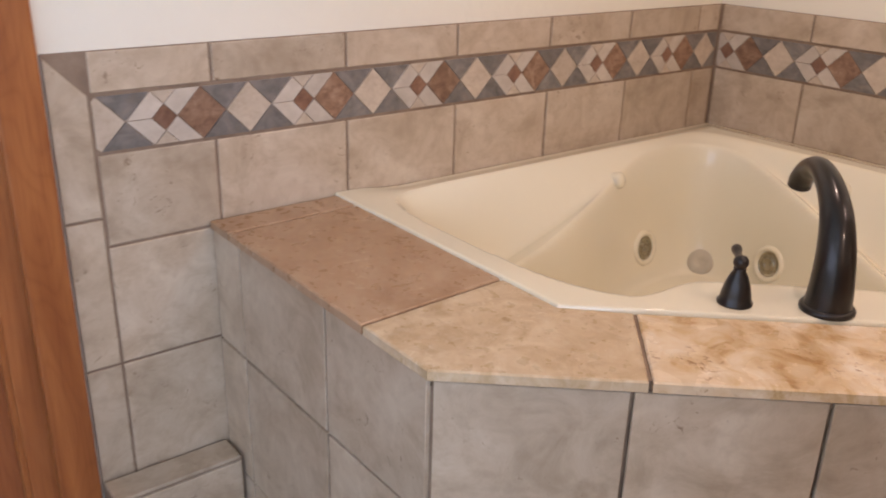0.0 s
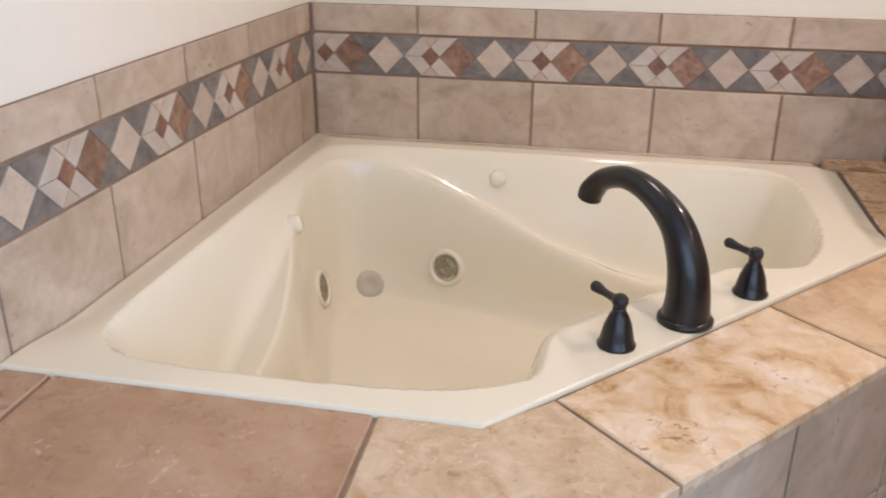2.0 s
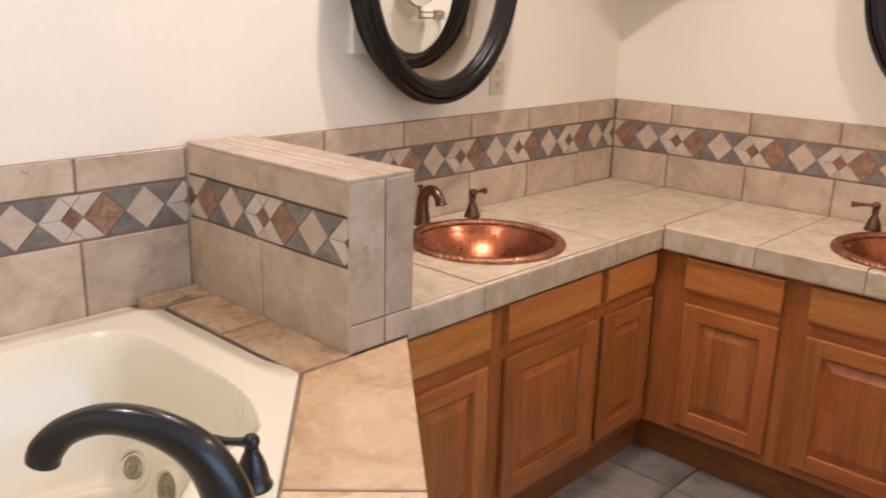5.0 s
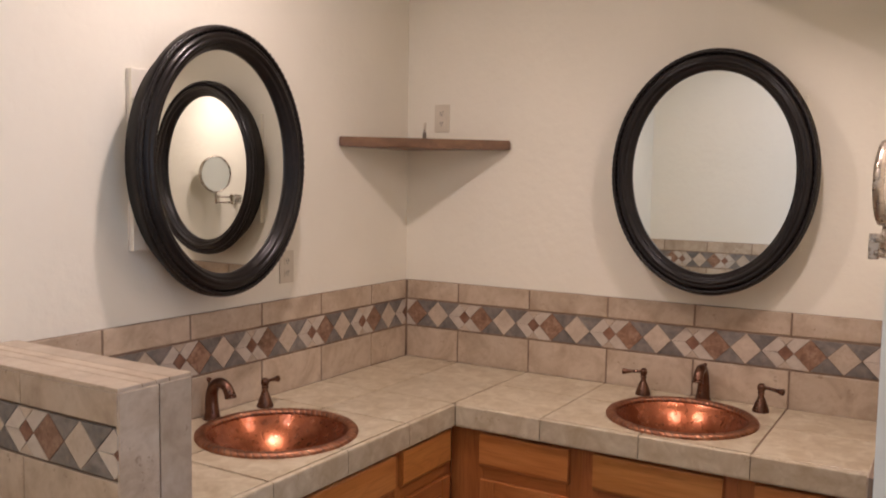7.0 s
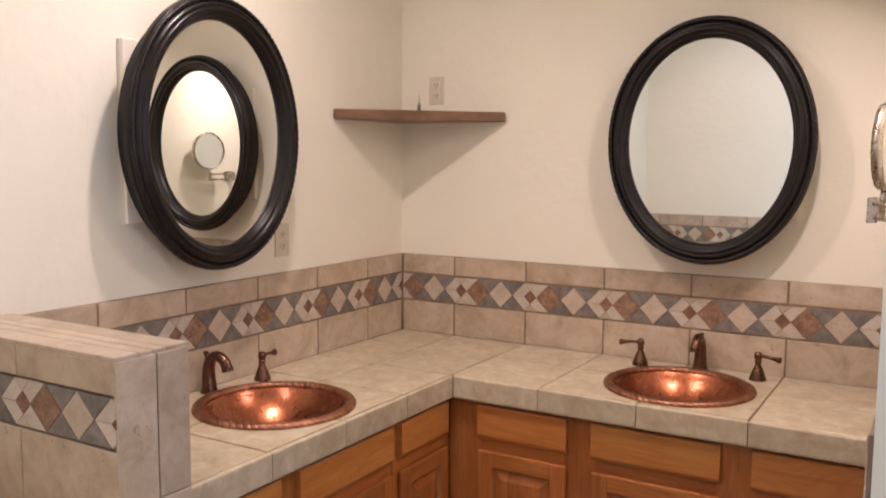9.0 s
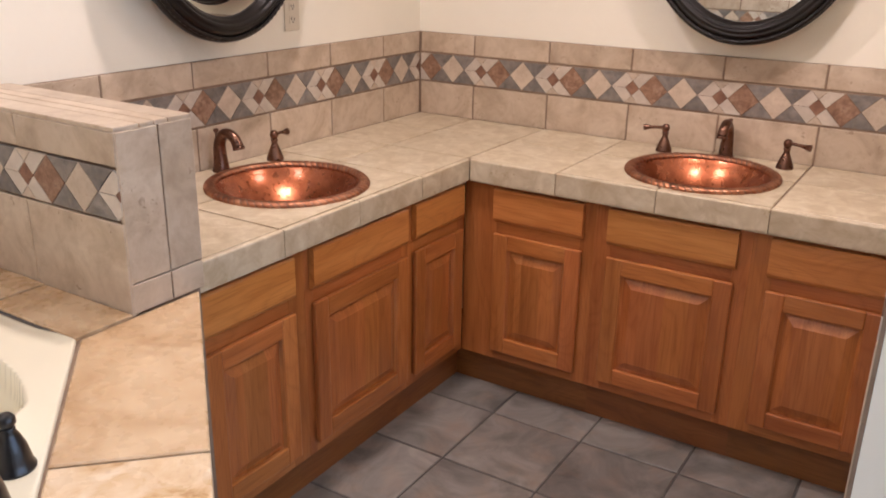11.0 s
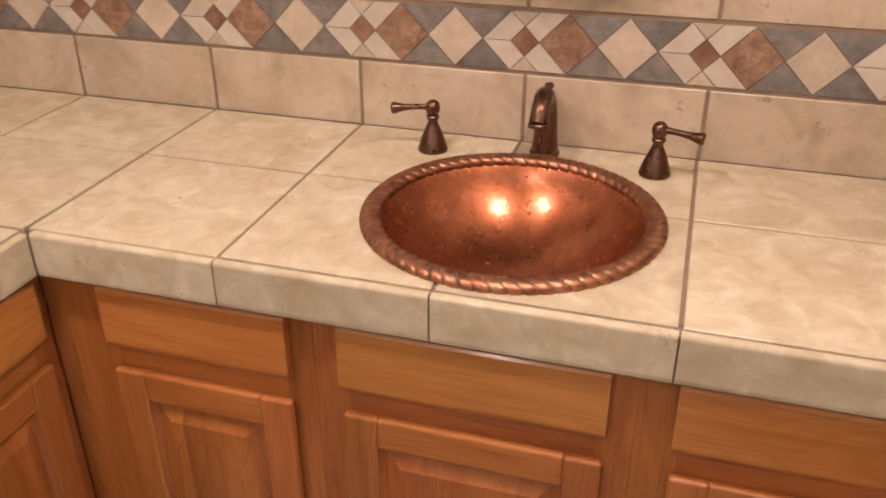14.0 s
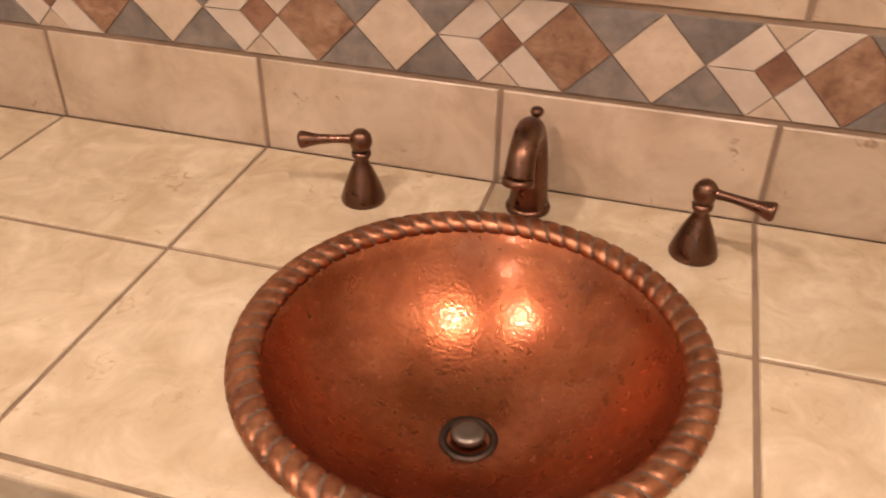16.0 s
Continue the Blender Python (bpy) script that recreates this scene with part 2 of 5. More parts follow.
def oak(name, along, colours, pore, vary=0.09, hue=0.004, coat=0.25, rough=0.34):
    """Flat-sawn oak: drifting bands that close into arches, short dark pores, each board its own tint. along: 0 grain runs along x, 1 along y, 2 along z."""
    mat = bpy.data.materials.new(name)
    mat.use_nodes = True
    nodes, link = mat.node_tree.nodes, mat.node_tree.links.new
    bsdf = nodes["Principled BSDF"]
    coord, info = nodes.new("ShaderNodeTexCoord"), nodes.new("ShaderNodeObjectInfo")

    def stretched(long, short, drift):
        node, off = nodes.new("ShaderNodeVectorMath"), nodes.new("ShaderNodeVectorMath")
        node.operation, off.operation = "MULTIPLY_ADD", "SCALE"
        node.inputs[1].default_value = [long if k == along else short for k in range(3)]
        off.inputs[0].default_value = (drift, 1.7 * drift, 0.6 * drift)
        link(info.outputs["Random"], off.inputs["Scale"])
        link(coord.outputs["Object"], node.inputs[0])
        link(off.outputs[0], node.inputs[2])
        return node.outputs[0]

    def noise(vector, scale, detail, warp=0.0):
        node = nodes.new("ShaderNodeTexNoise")
        node.inputs["Scale"].default_value, node.inputs["Detail"].default_value, node.inputs["Distortion"].default_value = scale, detail, warp
        link(vector, node.inputs["Vector"])
        return node.outputs["Fac"]

    def ramp(value, stops):
        node = nodes.new("ShaderNodeValToRGB")
        while len(node.color_ramp.elements) < len(stops):
            node.color_ramp.elements.new(0.5)
        for k, (p, c) in enumerate(stops):
            node.color_ramp.elements[k].position, node.color_ramp.elements[k].color = p, (*c, 1)
        link(value, node.inputs[0])
        return node.outputs[0]

    def multiply(a, b, amount):
        node = nodes.new("ShaderNodeMixRGB")
        node.blend_type = "MULTIPLY"
        node.inputs[0].default_value = amount
        link(a, node.inputs[1])
        link(b, node.inputs[2])
        return node.outputs[0]

    broad = noise(stretched(0.5, 4.0, 9.0), 4.0, 4.0, 0.8)
    colour = ramp(broad, [(0.30, colours[0]), (0.5, colours[1]), (0.72, colours[2])])
    field = noise(stretched(0.9, 4.2, 5.0), 1.6, 1.5, 0.5)
    many = nodes.new("ShaderNodeMath")
    many.operation = "MULTIPLY"
    many.inputs[1].default_value = 17.0
    link(field, many.inputs[0])
    saw = nodes.new("ShaderNodeMath")
    saw.operation = "FRACT"
    link(many.outputs[0], saw.inputs[0])
    bands = ramp(saw.outputs[0], [(0.0, (0.70, 0.62, 0.55)), (0.22, (0.93, 0.91, 0.88)), (0.75, (1, 1, 1)), (1.0, (0.80, 0.74, 0.68))])
    colour = multiply(colour, bands, 0.42)
    pores = noise(stretched(3.0, 120.0, 3.0), 2.2, 2.0)
    colour = multiply(colour, ramp(pores, [(0.50, (1, 1, 1)), (0.72, pore)]), 0.45)
    hsv = nodes.new("ShaderNodeHueSaturation")
    for socket, lo, hi in (("Value", 1 - vary, 1 + vary), ("Hue", 0.5 + hue, 0.5 - hue)):
        span = nodes.new("ShaderNodeMapRange")
        span.inputs["To Min"].default_value, span.inputs["To Max"].default_value = lo, hi
        if socket == "Hue":
            mixed = nodes.new("ShaderNodeMath")
            mixed.operation = "MULTIPLY"
            mixed.inputs[1].default_value = 7.31
            part_of = nodes.new("ShaderNodeMath")
            part_of.operation = "FRACT"
            link(info.outputs["Random"], mixed.inputs[0])
            link(mixed.outputs[0], part_of.inputs[0])
            link(part_of.outputs[0], span.inputs["Value"])
        else:
            link(info.outputs["Random"], span.inputs["Value"])
        link(span.outputs[0], hsv.inputs[socket])
    link(colour, hsv.inputs["Color"])
    link(hsv.outputs[0], bsdf.inputs["Base Color"])
    gloss = nodes.new("ShaderNodeMapRange")
    gloss.inputs["To Min"].default_value, gloss.inputs["To Max"].default_value = rough - 0.08, rough + 0.10
    link(pores, gloss.inputs["Value"])
    link(gloss.outputs[0], bsdf.inputs["Roughness"])
    bsdf.inputs["Coat Weight"].default_value, bsdf.inputs["Coat Roughness"].default_value = coat, 0.16
    relief = nodes.new("ShaderNodeBump")
    relief.inputs["Strength"].default_value, relief.inputs["Distance"].default_value = 0.6, 0.0006
    link(pores, relief.inputs["Height"])
    link(relief.outputs[0], bsdf.inputs["Normal"])
    return mat


HONEY = [(0.345, 0.110, 0.027), (0.445, 0.152, 0.040), (0.525, 0.195, 0.058)]
# drawer-front oak, lightened for the light that falls on it from above
HONEY_LIT = [(0.45, 0.162, 0.036), (0.56, 0.220, 0.056), (0.63, 0.275, 0.080)]
OAK_Z = oak("oak_upright", 2, HONEY, (0.55, 0.42, 0.32))
OAK_BOARD = oak("oak_board", 2, HONEY, (0.55, 0.42, 0.32), vary=0.12, hue=0.004)
OAK_RAIL = oak("oak_rail", 0, [(0.36, 0.116, 0.028), (0.46, 0.160, 0.042), (0.54, 0.205, 0.060)], (0.55, 0.42, 0.32), vary=0.10)
OAK_X = oak("oak_along_x", 0, HONEY_LIT, (0.60, 0.46, 0.34), vary=0.10, hue=0.004)
# toe board oak, darkened to stand for the shade under the cabinets
OAK_TOE = oak("oak_toe_shaded", 0, [(0.18, 0.062, 0.016), (0.25, 0.09, 0.022), (0.30, 0.115, 0.032)], (0.5, 0.4, 0.3))
OAK_DOOR = oak("red_oak", 2, [(0.30, 0.088, 0.026), (0.38, 0.122, 0.038), (0.45, 0.155, 0.05)], (0.6, 0.45, 0.36), coat=0.2)
OAK_SHELF = oak("dark_oak", 0, [(0.15, 0.072, 0.030), (0.20, 0.100, 0.043), (0.25, 0.130, 0.058)], (0.6, 0.5, 0.4), vary=0.0, rough=0.42)
OAK_Y = oak("oak_along_y", 1, HONEY, (0.55, 0.42, 0.32))


def copper():
    mat = material("hammered_copper", [(0.30, 0.083, 0.034), (0.38, 0.116, 0.049), (0.45, 0.152, 0.068)], 11, 0.29, metal=0.95, vary=0.0, warp=0.9, rough_vary=0.10, coat=0.5, pits=(0.23, 0.072, 0.035), pit_gate=(0.60, 0.78), fleck=(0.22, 0.066, 0.032), speck_scale=60, fleck_amount=0.6)
    nodes, link = mat.node_tree.nodes, mat.node_tree.links.new
    coord = nodes.new("ShaderNodeTexCoord")
    dents = nodes.new("ShaderNodeTexVoronoi")
    dents.feature = "SMOOTH_F1"
    dents.inputs["Scale"].default_value, dents.inputs["Smoothness"].default_value = 230, 0.8
    link(coord.outputs["Object"], dents.inputs["Vector"])
    node = nodes.new("ShaderNodeBump")
    node.inputs["Strength"].default_value, node.inputs["Distance"].default_value = 0.50, 0.0006
    link(dents.outputs["Distance"], node.inputs["Height"])
    link(node.outputs[0], nodes["Principled BSDF"].inputs["Normal"])
    link(node.outputs[0], nodes["Principled BSDF"].inputs["Coat Normal"])
    return mat


COPPER = copper()


tub_gloss = TUB.node_tree.nodes["Principled BSDF"]
tub_gloss.inputs["Coat Roughness"].default_value = 0.045


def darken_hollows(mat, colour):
    """Mixes the given colour into the base in the hollows of a cast form."""
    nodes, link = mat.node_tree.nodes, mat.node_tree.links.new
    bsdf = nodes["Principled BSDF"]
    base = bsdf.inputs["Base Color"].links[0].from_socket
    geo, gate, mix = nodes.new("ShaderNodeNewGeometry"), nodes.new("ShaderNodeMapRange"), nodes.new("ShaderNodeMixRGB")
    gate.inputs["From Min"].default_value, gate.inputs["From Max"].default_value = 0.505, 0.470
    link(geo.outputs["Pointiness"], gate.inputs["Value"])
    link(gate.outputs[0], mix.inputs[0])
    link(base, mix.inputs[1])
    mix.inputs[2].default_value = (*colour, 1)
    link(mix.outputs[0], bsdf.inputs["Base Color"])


FRAME.node_tree.nodes["Principled BSDF"].inputs["Specular IOR Level"].default_value = 0.32
MIRROR = material("mirror_glass", [(0.88, 0.90, 0.88), (0.88, 0.90, 0.88)], 2, 0.0, metal=1.0, vary=0.0, rough_vary=0.0)
MIRROR.node_tree.nodes["Principled BSDF"].inputs["Roughness"].default_value = 0.0
for bond in list(MIRROR.node_tree.nodes["Principled BSDF"].inputs["Roughness"].links):
    MIRROR.node_tree.links.remove(bond)


def glow(name, colour, strength):
    mat = bpy.data.materials.new(name)
    mat.use_nodes = True
    bsdf = mat.node_tree.nodes["Principled BSDF"]
    bsdf.inputs["Base Color"].default_value = (0.9, 0.9, 0.9, 1)
    bsdf.inputs["Emission Color"].default_value, bsdf.inputs["Emission Strength"].default_value = (*colour, 1), strength
    return mat


BULB = glow("lit_bulb", (1.0, 0.86, 0.66), 14.0)
GLASS = bpy.data.materials.new("window_glass")
GLASS.use_nodes = True
GLASS.node_tree.nodes["Principled BSDF"].inputs["Transmission Weight"].default_value = 1.0
GLASS.node_tree.nodes["Principled BSDF"].inputs["Roughness"].default_value = 0.02


# ---- builders ----
def mesh_of(bm, name, mat, smooth=False):
    bmesh.ops.recalc_face_normals(bm, faces=bm.faces)
    me = bpy.data.meshes.new(name)
    bm.to_mesh(me)
    bm.free()
    me.materials.append(mat)
    if smooth:
        me.polygons.foreach_set("use_smooth", [True] * len(me.polygons))
    return me


def part(name, bm, mat, parent=None, label="", smooth=False, at=None):
    ob = new(name, mesh_of(bm, name, mat, smooth))
    if parent:
        ob.parent = parent
    if at is not None:
        ob.matrix_basis = at
    if label:
        ob["label"] = label
    return ob


def thing(name, label, category, group="", kind="", at=None):
    ob = tagged(new(name), label, category, group, kind)
    ob.empty_display_size = 0.05
    if at is not None:
        ob.matrix_basis = at
    return ob


def add_box(bm, x0, x1, y0, y1, z0, z1, bevel=0.0):
    made = bmesh.ops.create_cube(bm, size=1.0, matrix=Matrix.LocRotScale(((x0 + x1) / 2, (y0 + y1) / 2, (z0 + z1) / 2), None, (abs(x1 - x0), abs(y1 - y0), abs(z1 - z0))))
    if bevel:
        edges = list({e for v in made["verts"] for e in v.link_edges})
        bmesh.ops.bevel(bm, geom=edges, offset=bevel, segments=2, affect="EDGES", profile=0.5)
    return bm


def box(x0, x1, y0, y1, z0, z1, bevel=0.0):
    return add_box(bmesh.new(), x0, x1, y0, y1, z0, z1, bevel)


def lathe(profile, seg=32):
    """A turned form round z; profile: rows of radius and height."""
    bm = bmesh.new()
    rings = []
    for r, z in profile:
        if r < 1e-5:
            rings.append([bm.verts.new((0, 0, z))])
        else:
            rings.append([bm.verts.new((r * math.cos(2 * math.pi * i / seg), r * math.sin(2 * math.pi * i / seg), z)) for i in range(seg)])
    for a, b in zip(rings, rings[1:]):
        for i in range(seg):
            j = (i + 1) % seg
            if len(a) == 1 and len(b) == 1:
                continue
            if len(a) == 1:
                bm.faces.new((a[0], b[i], b[j]))
            elif len(b) == 1:
                bm.faces.new((a[i], a[j], b[0]))
            else:
                bm.faces.new((a[i], a[j], b[j], b[i]))
    return bm


def tube(points, radii, seg=16, flat=1.0):
    """A swept round form with changing radius and closed ends."""
    bm = bmesh.new()
    pts = [Vector(p) for p in points]
    rings = []
    side = None
    for i, p in enumerate(pts):
        way = (pts[min(i + 1, len(pts) - 1)] - pts[max(i - 1, 0)]).normalized()
        if side is None:
            side = way.orthogonal().normalized()
        side = (side - way * side.dot(way)).normalized()
        up = way.cross(side)
        rings.append([bm.verts.new(p + radii[i] * (math.cos(a) * side + flat * math.sin(a) * up)) for a in (2 * math.pi * k / seg for k in range(seg))])
    for a, b in zip(rings, rings[1:]):
        for i in range(seg):
            bm.faces.new((a[i], a[(i + 1) % seg], b[(i + 1) % seg], b[i]))
    bm.faces.new(rings[0])
    bm.faces.new(rings[-1])
    return bm


def curve_points(keys, steps=10):
    """Points along a smooth curve through the keys (position and radius)."""
    out, rad = [], []
    n = len(keys)
    for i in range(n - 1):
        p0, p1, p2, p3 = keys[max(i - 1, 0)], keys[i], keys[i + 1], keys[min(i + 2, n - 1)]
        for k in range(steps + (i == n - 2)):
            t = k / steps
            v = [0.5 * (2 * b + (c - a) * t + (2 * a - 5 * b + 4 * c - d) * t * t + (3 * b - a - 3 * c + d) * t ** 3) for a, b, c, d in zip(p0, p1, p2, p3)]
            out.append(v[:3])
            rad.append(v[3])
    return out, rad


CACHE = {}


def inset(poly, g):
    n, out = len(poly), []
    for i in range(n):
        a, b, c = Vector(poly[i - 1]), Vector(poly[i]), Vector(poly[(i + 1) % n])
        e1, e2 = (b - a).normalized(), (c - b).normalized()
        n1, n2 = Vector((-e1.y, e1.x)), Vector((-e2.y, e2.x))
        m = n1 + n2
        out.append(b + m * (g / max(0.25, 1 + n1.dot(n2))))
    return out


def piece(name, poly, parent, plane, mat, thick=0.008, joint=0.0034, chamfer=0.0016, label="", lift=0.0):
    """One flat piece with eased edges; poly: corners in the plane, turning left; plane: the pose whose z is the way the face looks."""
    cx, cy = sum(p[0] for p in poly) / len(poly), sum(p[1] for p in poly) / len(poly)
    local = [(round(p[0] - cx, 4), round(p[1] - cy, 4)) for p in poly]
    key = (name, tuple(local), mat.name, thick, joint, chamfer)
    if key not in CACHE:
        outer = inset(local, joint)
        inner = inset([tuple(v) for v in outer], chamfer)
        bm = bmesh.new()
        rings = [[bm.verts.new((p[0], p[1], z)) for p in ring] for ring, z in ((outer, -thick), (outer, -chamfer * 0.8), (inner, 0.0))]
        n = len(local)
        for a, b in zip(rings, rings[1:]):
            for i in range(n):
                bm.faces.new((a[i], a[(i + 1) % n], b[(i + 1) % n], b[i]))
        bm.faces.new(rings[-1])
        CACHE[key] = mesh_of(bm, name, mat)
    ob = new(name, CACHE[key])
    ob.parent = parent
    ob.matrix_basis = plane @ pose(cx, cy, lift)
    if label:
        ob["label"] = label
    return ob


def rect(u0, u1, v0, v1):
    return [(u0, v0), (u1, v0), (u1, v1), (u0, v1)]


def tiles(parent, plane, us, vs, mat, rnd=0.0008, **more):
    for u0, u1 in zip(us, us[1:]):
        for v0, v1 in zip(vs, vs[1:]):
            piece("tile", rect(u0, u1, v0, v1), parent, plane @ pose(0, 0, random.uniform(-rnd, rnd)), mat, **more)


BAND0, BAND1, TILE_TOP, PERIOD = 0.994, 1.112, 1.196, 0.318


def clip(poly, u0, u1):
    for sign, lim in ((1, u0), (-1, u1)):
        out = []
        for i in range(len(poly)):
            a, b = poly[i - 1], poly[i]
            da, db = sign * (a[0] - lim), sign * (b[0] - lim)
            if da * db < 0:
                t = da / (da - db)
                out.append((a[0] + t * (b[0] - a[0]), a[1] + t * (b[1] - a[1])))
            if db >= 0:
                out.append(b)
        poly = out
    return poly


UNIT = [("accent_diamond", BEIGE, [(0, .5), (.5, 0), (1, .5), (.5, 1)]),
        ("accent_triangle", SLATE, [(.5, 1), (1, .5), (1.5, 1)]), ("accent_triangle", SLATE, [(.5, 0), (1.5, 0), (1, .5)]),
        ("accent_triangle", SLATE, [(2.5, 1), (3, .5), (3.5, 1)]), ("accent_triangle", SLATE, [(2.5, 0), (3.5, 0), (3, .5)]),
        ("accent_chevron", WHITE, [(1, .5), (1.5, .5), (1.75, .75), (1.5, 1)]), ("accent_chevron", WHITE, [(1, .5), (1.5, 0), (1.75, .25), (1.5, .5)]),
        ("accent_chevron", WHITE, [(1.75, .75), (2, .5), (2.5, 1), (2, 1)]), ("accent_chevron", WHITE, [(1.75, .25), (2, 0), (2.5, 0), (2, .5)]),
        ("accent_square", RUST_DARK, [(1.5, .5), (1.75, .25), (2, .5), (1.75, .75)]),
        ("accent_diamond", RUST, [(2, .5), (2.5, 0), (3, .5), (2.5, 1)]),
        ("accent_chip", BEIGE, [(1.5, 1), (1.75, .75), (2, 1)]), ("accent_chip", BEIGE, [(1.5, 0), (2, 0), (1.75, .25)])]


def accent_band(parent, plane, u0, u1, beige_centre, v0=BAND0, v1=BAND1):
    """The border of diamonds and chevrons between u0 and u1; beige_centre: the middle of one beige diamond."""
    u, h = PERIOD / 3, v1 - v0 - 0.008
    first = beige_centre - u / 2
    k = math.floor((u0 - first) / PERIOD) - 1
    while first + k * PERIOD < u1:
        for name, mat, poly in UNIT:
            pts = clip([(first + k * PERIOD + p[0] * u, v0 + 0.004 + p[1] * h) for p in poly], u0, u1)
            if len(pts) >= 3:
                area = sum(pts[i - 1][0] * pts[i][1] - pts[i][0] * pts[i - 1][1] for i in range(len(pts))) / 2
                if area > 0.00015:
                    keep = [p for i, p in enumerate(pts) if math.dist(p, pts[i - 1]) > 0.004]
                    if len(keep) >= 3:
                        piece(name, keep, parent, plane, mat, thick=0.006, joint=0.0008, chamfer=0.0005, lift=random.uniform(-0.0004, 0.0004))
        k += 1


# planes: u runs to the right as seen from inside the room, v up, face towards the room
NORTH = Matrix(((1, 0, 0, 0), (0, 0, -1, 0), (0, 1, 0, 0), (0, 0, 0, 1)))        # u = x
EAST = Matrix(((0, 0, -1, 0), (-1, 0, 0, 0), (0, 1, 0, 0), (0, 0, 0, 1)))        # u = -y
W_FACE = -3.62
WEST = Matrix(((0, 0, 1, W_FACE), (1, 0, 0, 0), (0, 1, 0, 0), (0, 0, 0, 1)))     # u = y
S_FACE, S_END = -1.953, -1.70
SOUTH = Matrix(((-1, 0, 0, 0), (0, 0, 1, S_FACE), (0, 1, 0, 0), (0, 0, 0, 1)))   # u = -x

# ---- setting ----
ROOM_S = -4.2


def wall(name, label, bm):
    ob = part(name, bm, PAINT)
    return tagged(ob, label, "wall", kind="structure")


def up_to(start, end, step, phase):
    """Joint lines from start to end on a grid that passes through phase."""
    k = math.ceil((start - phase) / step + 0.04)
    out = [start]
    while phase + k * step < end - 0.015:
        out.append(phase + k * step)
        k += 1
    return out + [end]


wall_north = wall("wall_north", "cream painted plaster wall above a tiled splash band", box(W_FACE - 0.13, 0.13, 0.010, 0.13, 0, CEIL))
bm = box(0.010, 0.13, -2.40, 0.010, 0, CEIL)
add_box(bm, 0.010, 0.13, ROOM_S, -3.90, 0, CEIL)
add_box(bm, 0.010, 0.13, -3.90, -2.40, 0, 1.05)
add_box(bm, 0.010, 0.13, -3.90, -2.40, 2.35, CEIL)
wall_east = wall("wall_east", "cream painted plaster wall above the vanity backsplash", bm)
wall_west = wall("wall_west", "cream painted plaster wall beside the corner bath", box(W_FACE - 0.13, W_FACE - 0.010, -2.125, 0.010, 0, CEIL))
wall_west_south = wall("wall_west_south", "plain painted wall beyond the oak door", box(W_FACE - 0.13, W_FACE - 0.010, ROOM_S, -3.02, 0, CEIL))
wall_over_door = wall("wall_over_door", "plain painted wall above the oak door", box(W_FACE - 0.13, W_FACE - 0.010, -3.02, -2.125, 2.06, CEIL))
wall_partition = wall("wall_partition", "painted partition wall ending the vanity alcove", box(S_END, 0.010, S_FACE - 0.125, S_FACE - 0.010, 0, CEIL))
bm = box(W_FACE - 0.13, -3.30, ROOM_S - 0.12, ROOM_S, 0, CEIL)
add_box(bm, -1.00, 0.13, ROOM_S - 0.12, ROOM_S, 0, CEIL)
add_box(bm, -3.30, -1.00, ROOM_S - 0.12, ROOM_S, 0, 0.95)
add_box(bm, -3.30, -1.00, ROOM_S - 0.12, ROOM_S, 2.35, CEIL)
wall_south = wall("wall_south", "plain cream painted wall with a daylight window", bm)
ceiling = tagged(part("ceiling", box(W_FACE - 0.13, 0.13, ROOM_S - 0.12, 0.13, CEIL, CEIL + 0.1), CEILING), "cream textured plaster ceiling", "ceiling", kind="structure")
soffit = tagged(part("ceiling_soffit", box(-1.95, 0.010, S_FACE - 0.010, -1.40, SOFFIT, CEIL), CEILING), "dropped plaster soffit over the alcove end", "ceiling", kind="structure")
floor = tagged(part("floor", box(W_FACE - 0.13, 0.13, ROOM_S - 0.12, 0.13, -0.1, -0.005), FLOOR_GROUT), "grey slate-look tiled floor with dark joints", "floor", kind="structure")

window_1 = thing("window_1", "daylight window with a white frame in the painted wall", "window", kind="structure")
bm = bmesh.new()
for y0, y1, z0, z1 in ((-3.90, -3.84, 1.05, 2.35), (-2.46, -2.40, 1.05, 2.35), (-3.84, -2.46, 1.05, 1.11), (-3.84, -2.46, 2.29, 2.35), (-3.17, -3.13, 1.11, 2.29)):
    add_box(bm, 0.05, 0.10, y0, y1, z0, z1, 0.004)
part("window_frame", bm, CABINET_WHITE, window_1)
for y0, y1 in ((-3.84, -3.17), (-3.13, -2.46)):
    pane = part("pane", box(0.072, 0.078, y0, y1, 1.11, 2.29), GLASS, window_1)
    pane.visible_shadow = False

window_2 = thing("window_2", "second daylight window with a white frame", "window", kind="structure")
bm = bmesh.new()
for x0, x1, z0, z1 in ((-3.30, -3.24, 0.95, 2.35), (-1.06, -1.00, 0.95, 2.35), (-3.24, -1.06, 0.95, 1.01), (-3.24, -1.06, 2.29, 2.35), (-2.17, -2.13, 1.01, 2.29)):
    add_box(bm, x0, x1, ROOM_S - 0.09, ROOM_S - 0.04, z0, z1, 0.004)
part("window_frame", bm, CABINET_WHITE, window_2)
for x0, x1 in ((-3.24, -2.17), (-2.13, -1.06)):
    pane = part("pane", box(x0, x1, ROOM_S - 0.068, ROOM_S - 0.062, 1.01, 2.29), GLASS, window_2)
    pane.visible_shadow = False

